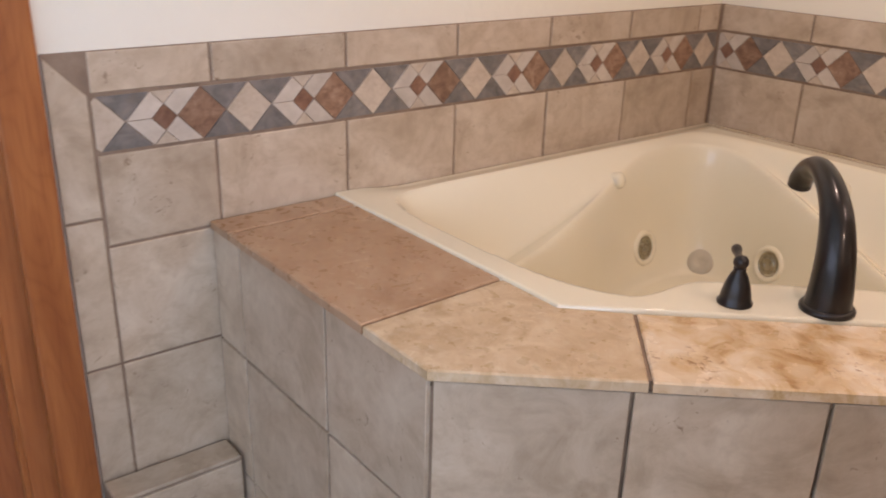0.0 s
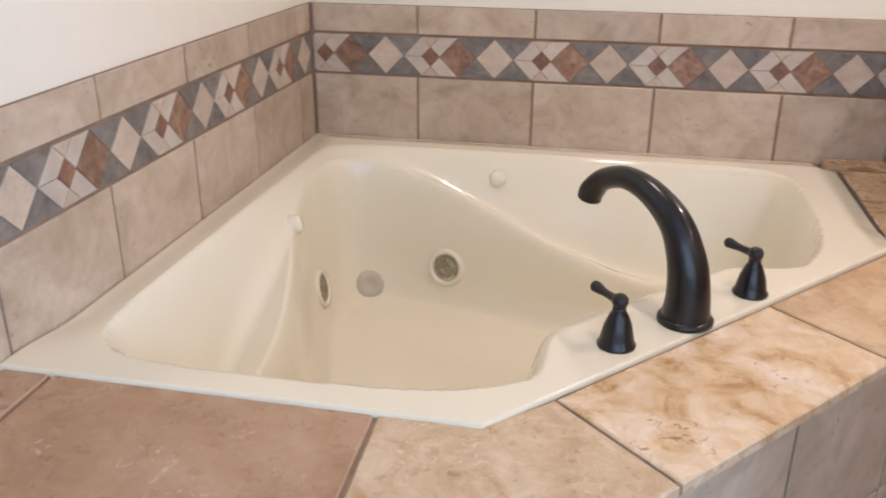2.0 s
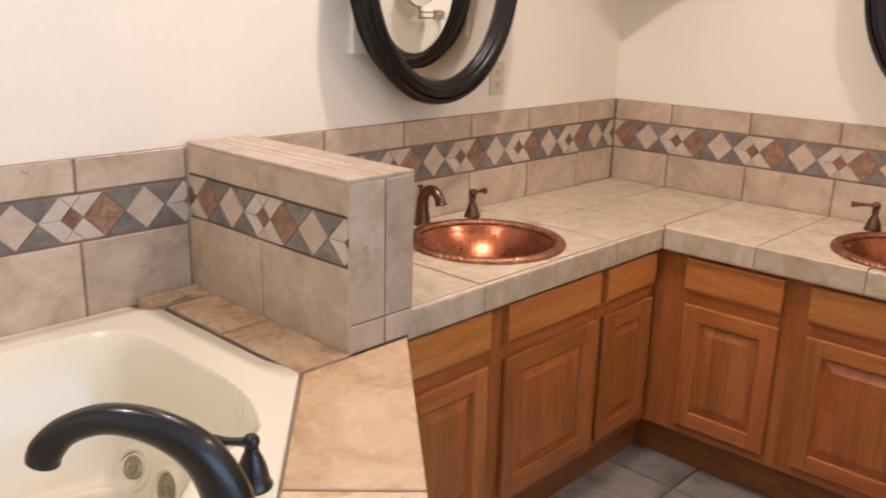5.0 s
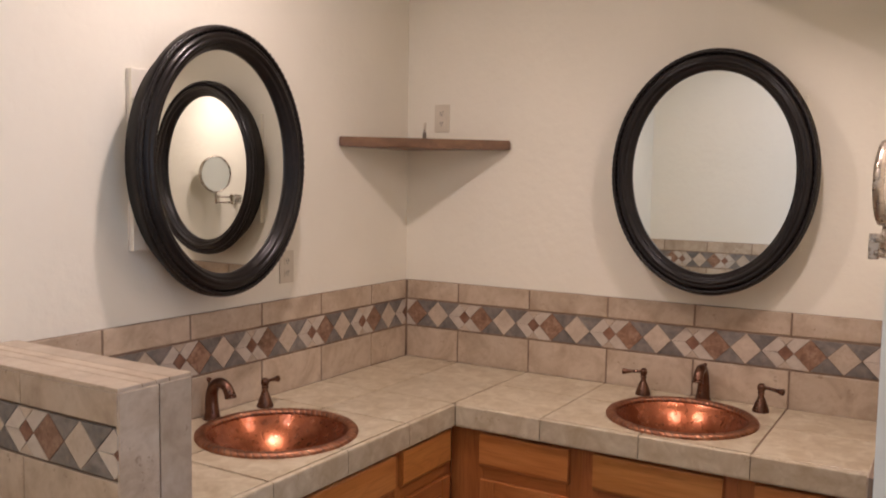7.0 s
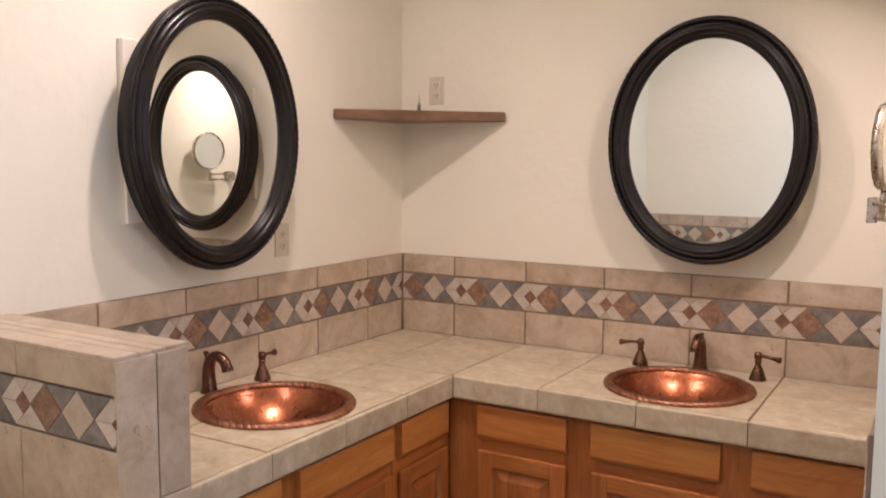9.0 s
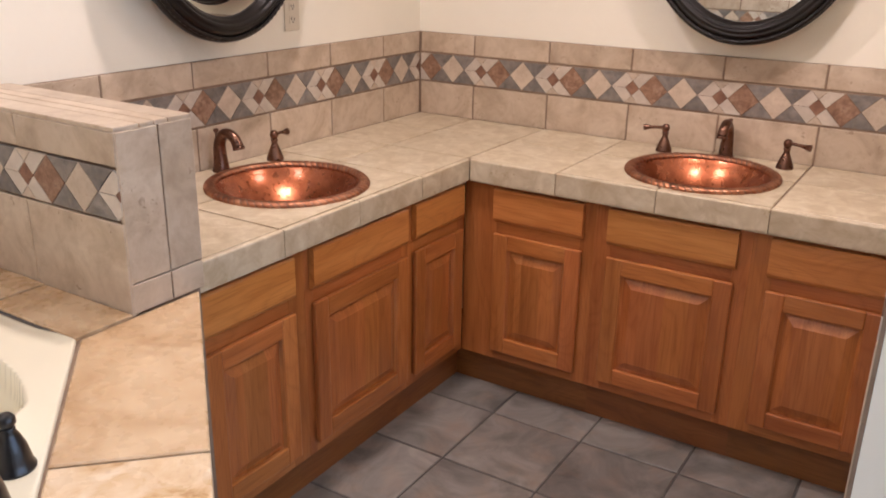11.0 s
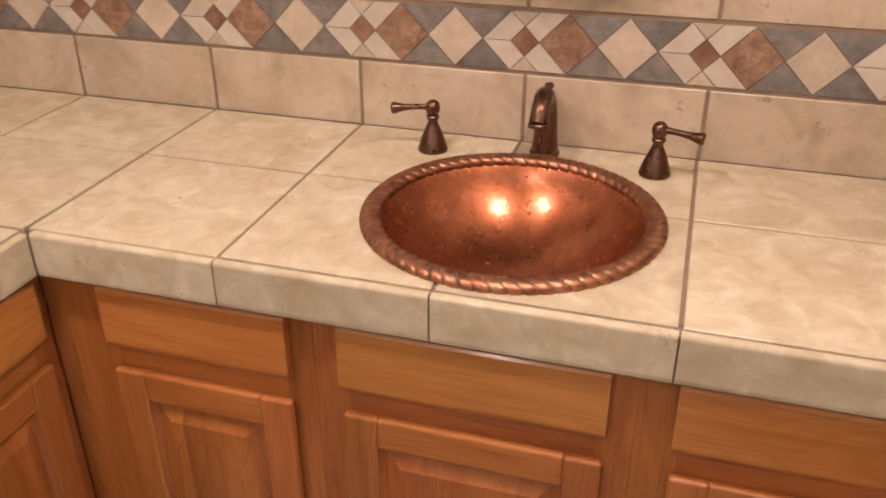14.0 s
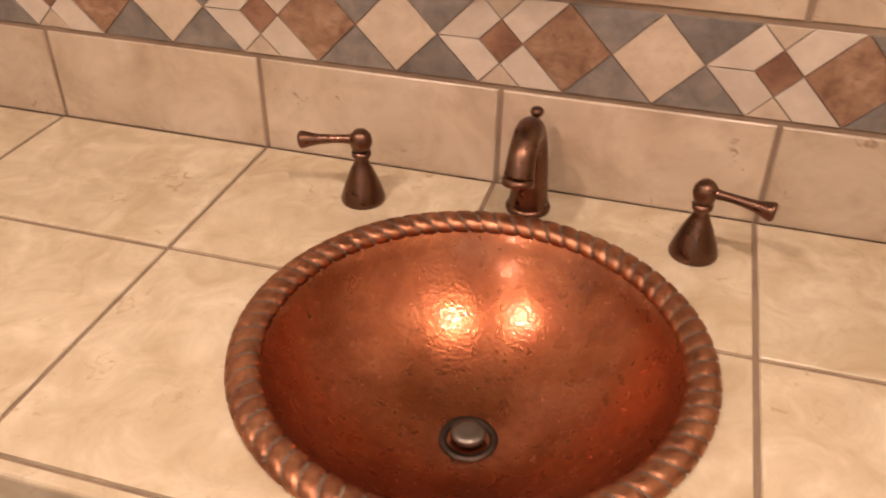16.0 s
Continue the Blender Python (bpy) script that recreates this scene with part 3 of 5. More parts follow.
# oak door and casing in the west wall
door_1 = thing("door_1", "closed reddish oak door in a moulded oak casing", "door", kind="structure")
bm = box(W_FACE - 0.085, W_FACE - 0.045, -2.98, -2.20, 0.008, 2.03, 0.003)
part("door_slab", bm, OAK_DOOR, door_1)
for y0, y1, n in ((-2.150, -2.066, "casing"), (-3.11, -3.045, "casing")):
    bm = box(W_FACE - 0.008, W_FACE + 0.014, y0, y1, 0, 2.11, 0.006)
    part(n, bm, OAK_DOOR, door_1, "rounded oak casing board")
part("casing", box(W_FACE - 0.008, W_FACE + 0.014, -3.045, -2.150, 2.04, 2.11, 0.006), OAK_Y, door_1)
for y0, y1 in ((-2.20, -2.126), (-3.019, -2.98)):
    part("jamb", box(W_FACE - 0.13, W_FACE - 0.011, y0, y1, 0, 2.055, 0.002), OAK_DOOR, door_1)
part("stop", box(W_FACE - 0.04, W_FACE - 0.012, -2.212, -2.200, 0, 2.03, 0.002), OAK_DOOR, door_1)
door_knob = part("door_handle", lathe([(0, 0), (0.032, 0.0), (0.032, 0.006), (0.012, 0.012), (0.012, 0.035), (0.026, 0.045), (0.028, 0.058), (0.018, 0.068), (0, 0.070)], 24), BRONZE, door_1, "round dark bronze knob", True, pose(W_FACE - 0.045, -2.90, 0.95, 0, 90, 0))

# ---- bath surround ----
P0, P1, P2 = (-3.62, -1.762), (-2.828, -1.762), (-1.834, -0.634)
DIAG = Vector((P2[0] - P1[0], P2[1] - P1[1]))
DLEN = DIAG.length
DIAG.normalize()
surround = tagged(part("bath_surround", bmesh.new(), GROUT), "tiled corner bath platform with stone deck tiles", "bath surround", kind="structure")
bm = bmesh.new()


def prism(bm, poly, z0, z1):
    low = [bm.verts.new((x, y, z0)) for x, y in poly]
    high = [bm.verts.new((x, y, z1)) for x, y in poly]
    n = len(poly)
    for i in range(n):
        bm.faces.new((low[i], low[(i + 1) % n], high[(i + 1) % n], high[i]))
    bm.faces.new(low)
    bm.faces.new(high)
    return bm


# two low walls carry the deck, with a bed under the tiles
prism(bm, [(-3.627, -1.752), (-2.824, -1.752), (-2.86, -1.64), (-3.627, -1.64)], 0.0, 0.800)
nx, ny = -DIAG.y, DIAG.x
prism(bm, [(P1[0] + 0.01 * nx, P1[1] + 0.012), (P2[0] + 0.012 * nx, P2[1] + 0.012 * ny), (P2[0] + 0.12 * nx, P2[1] + 0.12 * ny), (P1[0] + 0.10 * nx, P1[1] + 0.12 * ny)], 0.0, 0.800)
prism(bm, [(-3.615, -1.752), (-2.832, -1.752), (-2.70, -1.60), (-2.84, -1.40), (-3.615, -1.40)], 0.780, 0.8125)
prism(bm, [(-2.832, -1.752), (-1.842, -0.634), (-2.15, -0.59), (-2.87, -1.40)], 0.780, 0.8120)
prism(bm, [(-2.16, -0.64), (-1.995, -0.64), (-1.995, -0.002), (-2.16, -0.002)], 0.780, 0.8130)
bmesh.ops.recalc_face_normals(bm, faces=bm.faces)
bm.to_mesh(surround.data)
bm.free()
DECK_Z = 0.817
deck = pose(0, 0, DECK_Z)
piece("deck_tile", [(-3.615, -1.77), (-3.520, -1.77), (-3.527, -1.44), (-3.615, -1.44)], surround, deck, DECK_BROWN, thick=0.018, chamfer=0.003, label="brown flecked stone tile")
piece("deck_tile", [(-3.520, -1.77), (-3.006, -1.77), (-3.018, -1.44), (-3.527, -1.44)], surround, deck, DECK_BROWN, thick=0.018, chamfer=0.003, label="brown flecked stone tile")
piece("deck_tile", [(-3.006, -1.77), (-2.824, -1.77), (-2.602, -1.518), (-2.776, -1.352), (-2.872, -1.445), (-3.018, -1.44)], surround, deck, DECK_CREAM, thick=0.018, chamfer=0.003, label="cream mottled stone tile")
piece("deck_tile", [(-2.602, -1.518), (-2.262, -1.132), (-2.43, -0.965), (-2.776, -1.352)], surround, deck, DECK_VEIN, thick=0.018, chamfer=0.003, label="pink-cream stone tile with rusty veins")
piece("deck_tile", [(-2.262, -1.132), (-1.828, -0.638), (-2.135, -0.638), (-2.43, -0.965)], surround, deck, DECK_TAN, thick=0.018, chamfer=0.003, label="tan clouded stone tile")
# a dark strip stands in for the shadow line between rim and ledge tiles
part("open_joint", box(-2.1445, -2.1385, -0.630, -0.100, 0.800, 0.8155), FLOOR_GROUT, surround, "dark strip for the shade in the open joint beside the bath rim")
piece("deck_tile", rect(-2.141, -2.004, -0.636, -0.345), surround, deck @ pose(0, 0, 0.003), DECK_TAN, thick=0.019, joint=0.002)
piece("deck_tile", rect(-2.141, -2.004, -0.345, -0.105), surround, deck @ pose(0, 0, 0.006), DECK_TAN, thick=0.021, joint=0.003)
piece("deck_tile", [(-2.170, -0.068), (-2.115, -0.082), (-2.060, -0.070), (-2.004, -0.098), (-2.004, -0.003), (-2.170, -0.003)], surround, deck @ pose(0, 0, 0.009), DECK_TAN, thick=0.023, joint=0.003, label="broken tan stone offcut")
# front faces
FRONT = Matrix(((1, 0, 0, 0), (0, 0, -1, -1.760), (0, 1, 0, 0), (0, 0, 0, 1)))
tiles(surround, FRONT, [-3.618, -3.49, -3.141, -2.832], [0.002, 0.20, 0.529, 0.797], TILE)
SLANT = Matrix(((DIAG.x, 0, DIAG.y, P1[0] - 0.002), (DIAG.y, 0, -DIAG.x, P1[1]), (0, 1, 0, 0), (0, 0, 0, 1)))
tiles(surround, SLANT, [0.006, 0.310, 0.605, 0.925, 1.245, DLEN - 0.004], [0.002, 0.20, 0.529, 0.797], TILE)
ledge = tagged(part("tile_ledge", box(-3.612, -3.534, -2.06, -1.765, 0, 0.252), GROUT), "low tiled ledge at the foot of the wall", "ledge", kind="structure")
piece("tile", rect(-3.612, -3.526, -2.062, -1.768), ledge, pose(0, 0, 0.260), TILE)
LEDGE = Matrix(((0, 0, 1, -3.526), (1, 0, 0, 0), (0, 1, 0, 0), (0, 0, 0, 1)))
tiles(ledge, LEDGE, [-2.062, -1.768], [0.002, 0.250], TILE)

# ---- half wall between bath and vanity ----
PX0, PX1, PY, PTOP = -2.003, -1.808, -0.634, 1.205
pony = tagged(part("wall_half", box(PX0 + 0.009, PX1 - 0.009, PY + 0.009, 0.006, 0, PTOP - 0.009), GROUT), "tiled half wall with a tiled cap between bath and vanity", "half wall", kind="structure")
PONY_W = Matrix(((0, 0, -1, PX0), (-1, 0, 0, 0), (0, 1, 0, 0), (0, 0, 0, 1)))     # u = -y
PONY_E = Matrix(((0, 0, 1, PX1), (1, 0, 0, 0), (0, 1, 0, 0), (0, 0, 0, 1)))      # u = y
PONY_S = Matrix(((1, 0, 0, 0), (0, 0, -1, PY), (0, 1, 0, 0), (0, 0, 0, 1)))      # u = x
pj = [-0.0005, 0.315, 0.6335]
tiles(pony, PONY_W, pj, [0.806, 1.012], TILE, joint=0.0018)
tiles(pony, PONY_W, [-0.0005, 0.31, 0.6335], [1.126, 1.197], TILE, joint=0.0018)
accent_band(pony, PONY_W, 0.001, 0.632, 0.513, 1.012, 1.126)
tiles(pony, PONY_E, [-0.632, -0.32, -0.003], [0.86, 1.012, 1.126, 1.196], TILE)
tiles(pony, PONY_S, [PX0 + 0.001, -1.898, PX1 - 0.001], [0.882, 1.197], TILE, joint=0.0018)
tiles(pony, PONY_S, [PX0 + 0.001, -1.898, PX1 - 0.001], [0.8155, 0.882], TILE, joint=0.0018)
cap = pose(0, 0, PTOP)
for x0, x1 in ((PX0, PX0 + 0.062), (PX0 + 0.062, PX0 + 0.098), (PX0 + 0.098, PX0 + 0.133), (PX0 + 0.133, PX1)):
    piece("cap_tile", rect(x0, x1, PY, 0.002), pony, cap @ pose(0, 0, random.uniform(-0.001, 0.001)), TILE, thick=0.009, joint=0.0016)

# ---- wall tiles ----
def splash(parent, plane, u0, u1, low, phase, step, beige, grow=(0, 0)):
    """Cut tile, border and cap tile along a wall, over a bed of grout."""
    part("grout", box(u0 - grow[0], u1 + grow[1], low, TILE_TOP - 0.002, -0.0095, -0.003), GROUT, parent, at=plane)
    us = up_to(u0, u1, step, phase)
    tiles(parent, plane, us, [low, BAND0], TILE)
    tiles(parent, plane, us, [BAND1, TILE_TOP], TILE)
    accent_band(parent, plane, u0 + 0.001, u1 - 0.001, beige)


splash(wall_north, NORTH, W_FACE + 0.004, PX0 - 0.002, 0.80, -2.965, 0.336, -2.441, (0.0085, 0))
splash(wall_north, NORTH, PX1 + 0.002, -0.003, 0.8555, -0.907, 0.324, -0.772, (0, 0.0085))
splash(wall_east, EAST, 0.003, -S_FACE - 0.003, 0.8555, 0.920, 0.330, 0.796, (0.0085, 0.0085))
splash(wall_west, WEST, -1.982, -0.004, 0.80, -1.41, 0.325, -1.337, (0, 0.0085))
# the tiled end of the west wall runs down to the floor
part("grout", box(-2.060, -1.735, 0.0, 0.80, -0.0095, -0.003), GROUT, wall_west, at=WEST)
part("grout", box(-2.060, -1.982, 0.80, TILE_TOP - 0.002, -0.0095, -0.003), GROUT, wall_west, at=WEST)
for v0, v1 in ((0.003, 0.20), (0.20, 0.531), (0.531, 0.80)):
    piece("tile", rect(-1.984, -1.7525, v0, v1), wall_west, WEST, TILE)
for v0, v1 in ((0.003, 0.20), (0.20, 0.531), (0.531, 0.862)):
    piece("tile", rect(-2.062, -1.984, v0, v1), wall_west, WEST, TILE)
piece("tile", [(-2.062, 0.862), (-1.984, 0.862), (-1.984, BAND1), (-2.062, TILE_TOP)], wall_west, WEST, TILE)
# alcove end wall
splash(wall_partition, SOUTH, 0.003, -S_END - 0.002, 0.8555, 0.30, 0.330, 0.25, (0.0085, 0))
part("grout", box(0.60, -S_END, 0.0, 0.858, -0.0095, -0.003), GROUT, wall_partition, at=SOUTH)
tiles(wall_partition, SOUTH, [0.60, 0.93, 1.26, 1.59, -S_END - 0.002], [0.003, 0.20, 0.529, 0.858], TILE)

# ---- bath ----
RIM = 0.823
BX0, BX1, BY0, BY1 = W_FACE + 0.003, -2.146, -1.447, -0.003
EDGE_A, EDGE_B = Vector((-2.867, BY0)), Vector((BX1, -0.640))
EDGE = (EDGE_B - EDGE_A).normalized()
INWARD = Vector((-EDGE.y, EDGE.x))


def smooth(lo, hi, v):
    t = min(1.0, max(0.0, (v - lo) / (hi - lo)))
    return t * t * (3 - 2 * t)


def soft_min(values, k):
    return -k * math.log(sum(math.exp(-min(v, 5) / k) for v in values))


def bath_height(x, y):
    """The moulded form: a flat rim, sloping arm rests, a deep well towards the room's corner."""
    a, b = x - W_FACE, -y
    rel = Vector((x, y)) - EDGE_A
    off, s = rel.dot(INWARD), rel.dot(EDGE)
    bump = 0.095 * smooth(0.12, 0.28, s) * (1 - smooth(0.70, 0.86, s))
    side = smooth(-0.12, 0.12, b - a)
    corner = soft_min((a - 0.125 + 0.030 * side, b - 0.150), 0.040)
    opening = soft_min((corner, 1.345 - a, 1.380 - b, off - 0.044 - bump), 0.060)
    if opening <= -0.012:
        return RIM - 0.015 * smooth(0.10, 0.0, min(a, b)) * (1 - smooth(1.25, 1.42, b)) - 0.010 * (1 - smooth(0.50, 0.62, b)) * smooth(0.06, 0.0, BX1 - x)
    spread = abs(a - b)
    ease = 0.034 / (0.034 + (0.052 - 0.012 * side) * smooth(0.2, 0.75, spread))
    opening = max(-0.012, soft_min((corner * ease, (1.345 - a) * 0.6, (1.380 - b) * 0.6, off - 0.044 - bump), 0.018 + 0.03 * ease))
    arm = RIM - 0.026 - (1 - side) * (0.25 * smooth(0.0, 0.75, spread) + 0.04 * smooth(0.75, 1.1, spread)) - side * 0.20 * smooth(0.2, 1.1, spread)
    back = soft_min((b - 0.195 - 0.130 * smooth(0.25, 0.90, a), a - 0.126 - 0.140 * smooth(0.40, 1.05, b)), 0.05)
    well = soft_min((back, off - 0.076 - bump * 0.85, 1.275 - a, 1.305 - b), 0.042)
    t = min(1.0, max(0.0, (well + 0.006) / 0.09))
    fall = (1 - (1 - t) ** 2.4) * smooth(-0.010, 0.030, well)
    low = 0.390 + 0.025 * smooth(0.3, 0.0, well)
    inner = arm + (low - arm) * fall
    return RIM + (inner - RIM) * smooth(-0.012, 0.052, opening)


tub = thing("corner_bath", "cream acrylic corner whirlpool bath set in a tiled deck", "bathtub")
bm = bmesh.new()
N = 300
grid = [[None] * (N + 1) for _ in range(N + 1)]
for i in range(N + 1):
    for j in range(N + 1):
        x, y = BX0 + (BX1 - BX0) * i / N, BY0 + (BY1 - BY0) * j / N
        grid[i][j] = bm.verts.new((x, y, bath_height(x, y)))
for i in range(N):
    for j in range(N):
        bm.faces.new((grid[i][j], grid[i + 1][j], grid[i + 1][j + 1], grid[i][j + 1]))
bmesh.ops.bisect_plane(bm, geom=bm.verts[:] + bm.edges[:] + bm.faces[:], plane_co=(*EDGE_A, 0), plane_no=(-INWARD.x, -INWARD.y, 0), clear_outer=True)
rim_edges = [e for e in bm.edges if e.is_boundary]
skirt = bmesh.ops.extrude_edge_only(bm, edges=rim_edges)
mid = Vector((-2.95, -0.70))
for v in [g for g in skirt["geom"] if isinstance(g, bmesh.types.BMVert)]:
    v.co.z -= 0.004
    way = (v.co.xy - mid).normalized()
    v.co.x, v.co.y = v.co.x + way.x * 0.003, v.co.y + way.y * 0.003
low_edges = [e for e in skirt["geom"] if isinstance(e, bmesh.types.BMEdge)]
skirt = bmesh.ops.extrude_edge_only(bm, edges=low_edges)
for v in [g for g in skirt["geom"] if isinstance(g, bmesh.types.BMVert)]:
    v.co.z -= 0.020
part("shell", bm, TUB, tub, smooth=True)


def surface_normal(x, y):
    e = 0.006
    return Vector((-(bath_height(x + e, y) - bath_height(x - e, y)) / (2 * e), -(bath_height(x, y + e) - bath_height(x, y - e)) / (2 * e), 1)).normalized()


def facing(p, n):
    return Matrix.Translation(p) @ Vector(n).to_track_quat("Z", "Y").to_matrix().to_4x4()


def bath_jet(x, y, name="jet", scale=1.0):
    """A whirlpool nozzle seated on the shell, looking along its slope."""
    n = surface_normal(x, y)
    m = facing((x, y, bath_height(x, y)), n) @ Matrix.Scale(scale * 1.18, 4)
    ring = part(name, lathe([(0.047, -0.02), (0.047, 0.002), (0.044, 0.008), (0.036, 0.009), (0.032, 0.003), (0.031, -0.002)], 32), TUB, tub, "", True, m)
    part("cup", lathe([(0.031, 0.004), (0.028, 0.0015), (0.020, 0.0025), (0.017, 0.006), (0.013, 0.0065), (0.011, 0.004), (0.0, 0.003)], 28), JET_GREY, ring, "grey chromed nozzle cup", True)
    return ring


WELL = Vector((-2.98, -0.72))


def on_shell(x, y, z):
    """The place on the shell at height z, on the way from the well's middle to (x, y)."""
    way = (Vector((x, y)) - WELL).normalized()
    d = 0.15
    while d < 1.2 and bath_height(*(WELL + way * d)) < z:
        d += 0.002
    return WELL + way * d


for x, y, z in ((-3.193, -0.171, 0.508), (-3.459, -0.462, 0.508), (-2.34, -0.31, 0.555), (-2.36, -0.457, 0.55), (-2.60, -0.84, 0.56)):
    bath_jet(*on_shell(x, y, z))
p = on_shell(-3.407, -0.242, 0.440)
part("suction_cover", lathe([(0.044, -0.01), (0.044, 0.004), (0.038, 0.009), (0.016, 0.011), (0.014, 0.009), (0, 0.009)], 32), COVER, tub, "beige round suction cover", True, facing((p.x, p.y, bath_height(p.x, p.y)), surface_normal(p.x, p.y)))
for x, y, z in ((-3.033, -0.15, 0.757), (-3.50, -0.603, 0.750)):
    p = on_shell(x, y, z)
    part("air_control", lathe([(0.024, -0.02), (0.024, 0.006), (0.018, 0.014), (0.0, 0.016)], 24), TUB, tub, "small cream air cap", True, facing((p.x, p.y, bath_height(p.x, p.y)), surface_normal(p.x, p.y)))


# ---- bath filler ----
def on_edge(s, off, z=RIM):
    p = EDGE_A + EDGE * s + INWARD * off
    return Matrix.Translation((p.x, p.y, z)) @ Matrix.Rotation(math.atan2(EDGE.y, EDGE.x), 4, "Z")


filler = thing("bath_spout", "tall curved oil-rubbed bronze bath spout", "tap", at=on_edge(0.470, 0.036))
pts, rad = curve_points([(0, 0, 0.004, 0.041), (0, 0.000, 0.050, 0.037), (0, 0.010, 0.105, 0.033), (0, 0.040, 0.162, 0.028), (0, 0.094, 0.200, 0.0235), (0, 0.154, 0.213, 0.0205), (0, 0.205, 0.198, 0.020), (0, 0.233, 0.171, 0.0225), (0, 0.240, 0.153, 0.0225)], 8)
part("neck", tube(pts, rad, 24), BRONZE, filler, smooth=True)
part("base_ring", lathe([(0.0, 0), (0.047, 0.0), (0.0475, 0.006), (0.044, 0.011), (0.0, 0.012)], 32), BRONZE, filler, smooth=True)


def lever_handle(name, label, group, m, mat, turn, scale=1.0, length=0.075):
    """A bell-shaped tap base with a ball and a flared lever."""
    tap = thing(name, label, "tap", group, at=m @ Matrix.Scale(1.0, 4))
    k = scale
    part("bell", lathe([(0, 0), (0.0295 * k, 0), (0.0305 * k, 0.003 * k), (0.0295 * k, 0.008 * k), (0.0255 * k, 0.020 * k), (0.0190 * k, 0.038 * k), (0.0128 * k, 0.052 * k), (0.0096 * k, 0.060 * k), (0.0098 * k, 0.064 * k), (0.0128 * k, 0.068 * k), (0.0128 * k, 0.073 * k), (0, 0.076 * k)], 28), mat, tap, smooth=True)
    part("ball", lathe([(0.0, 0.070 * k), (0.009 * k, 0.073 * k), (0.0135 * k, 0.081 * k), (0.0155 * k, 0.089 * k), (0.0135 * k, 0.098 * k), (0.008 * k, 0.104 * k), (0, 0.106 * k)], 20), mat, tap, smooth=True)
    c, s = math.cos(radians(turn)), math.sin(radians(turn))
    rows = [(0.008, 0.090, 0.0085), (0.018, 0.0905, 0.0062), (0.040, 0.0895, 0.0060), (length - 0.020, 0.0875, 0.0078), (length - 0.004, 0.0860, 0.0118), (length, 0.0856, 0.0122), (length + 0.003, 0.0853, 0.0095)]
    pts, rad = curve_points([(r * c * k, r * s * k, z * k, w * k) for r, z, w in rows], 5)
    part("lever", tube(pts, rad, 14), mat, tap, smooth=True)
    return tap


def bath_handle(m, turn):
    """A small vase-shaped tap with a rising club lever."""
    tap = thing("bath_tap", "oil-rubbed bronze bath tap with a short lever", "tap", "bath taps", at=m)
    part("bell", lathe([(0, 0), (0.031, 0), (0.0315, 0.004), (0.028, 0.008), (0.0265, 0.018), (0.0225, 0.036), (0.0155, 0.054), (0.0105, 0.063), (0.0115, 0.067), (0, 0.069)], 28), BRONZE, tap, smooth=True)
    part("ball", lathe([(0.0, 0.064), (0.009, 0.067), (0.0135, 0.075), (0.0130, 0.083), (0.008, 0.089), (0, 0.091)], 20), BRONZE, tap, smooth=True)
    c, s = math.cos(radians(turn)), math.sin(radians(turn))
    rows = [(0.006, 0.077, 0.0085), (0.022, 0.0775, 0.0068), (0.038, 0.078, 0.0070), (0.052, 0.079, 0.0092), (0.061, 0.0795, 0.0096), (0.066, 0.0795, 0.006)]
    pts, rad = curve_points([(q * c, q * s, z, w) for q, z, w in rows], 5)
    part("lever", tube(pts, rad, 14), BRONZE, tap, smooth=True)
    return tap


bath_handle(on_edge(0.313, 0.046), 84)
bath_handle(on_edge(0.652, 0.036), 88)

# ---- vanity ----
CTOP, CBOT, CFX, CFY = 0.860, 0.783, -0.590, -0.592
SINK_E, SINK_N, SINK_R = (-0.328, -1.303), (-1.190, -0.324), 0.243
HOLE = SINK_R - 0.020
counter = thing("countertop", "L-shaped beige tiled vanity worktop with dark grout joints", "worktop")


def holed(x0, x1, y0, y1, z, thick, step=0.014, ease=0.0):
    """A slab top with the basin openings cut out round."""
    bm = bmesh.new()
    nx, ny = max(1, round((x1 - x0) / step)), max(1, round((y1 - y0) / step))
    vs = {}
    for i in range(nx + 1):
        for j in range(ny + 1):
            vs[i, j] = Vector((x0 + (x1 - x0) * i / nx, y0 + (y1 - y0) * j / ny))
    made = {}

    def vert(i, j):
        if (i, j) not in made:
            p = vs[i, j].copy()
            for c in (SINK_E, SINK_N):
                d = p - Vector(c)
                if 0 < d.length < HOLE:
                    p = Vector(c) + d.normalized() * HOLE
            made[i, j] = bm.verts.new((p.x, p.y, z))
        return made[i, j]

    for i in range(nx):
        for j in range(ny):
            inside = [any((vs[q] - Vector(c)).length < HOLE for c in (SINK_E, SINK_N)) for q in ((i, j), (i + 1, j), (i + 1, j + 1), (i, j + 1))]
            if not all(inside):
                bm.faces.new((vert(i, j), vert(i + 1, j), vert(i + 1, j + 1), vert(i, j + 1)))
    bmesh.ops.dissolve_degenerate(bm, dist=0.0004, edges=bm.edges)
    if bm.faces:
        ext = bmesh.ops.extrude_face_region(bm, geom=bm.faces[:])
        for v in [g for g in ext["geom"] if isinstance(g, bmesh.types.BMVert)]:
            v.co.z -= thick
    return bm


def counter_tile(x0, x1, y0, y1):
    near = any((max(x0, min(c[0], x1)) - c[0]) ** 2 + (max(y0, min(c[1], y1)) - c[1]) ** 2 < HOLE ** 2 for c in (SINK_E, SINK_N))
    if near:
        g = 0.0034
        bm = holed(x0 + g, x1 - g, y0 + g, y1 - g, CTOP, 0.010)
        if not bm.faces:
            bm.free()
            return
        part("tile", bm, COUNTER, counter)
    else:
        piece("tile", rect(x0, x1, y0, y1), counter, pose(0, 0, CTOP + random.uniform(-0.0006, 0.0006)), COUNTER, thick=0.010)


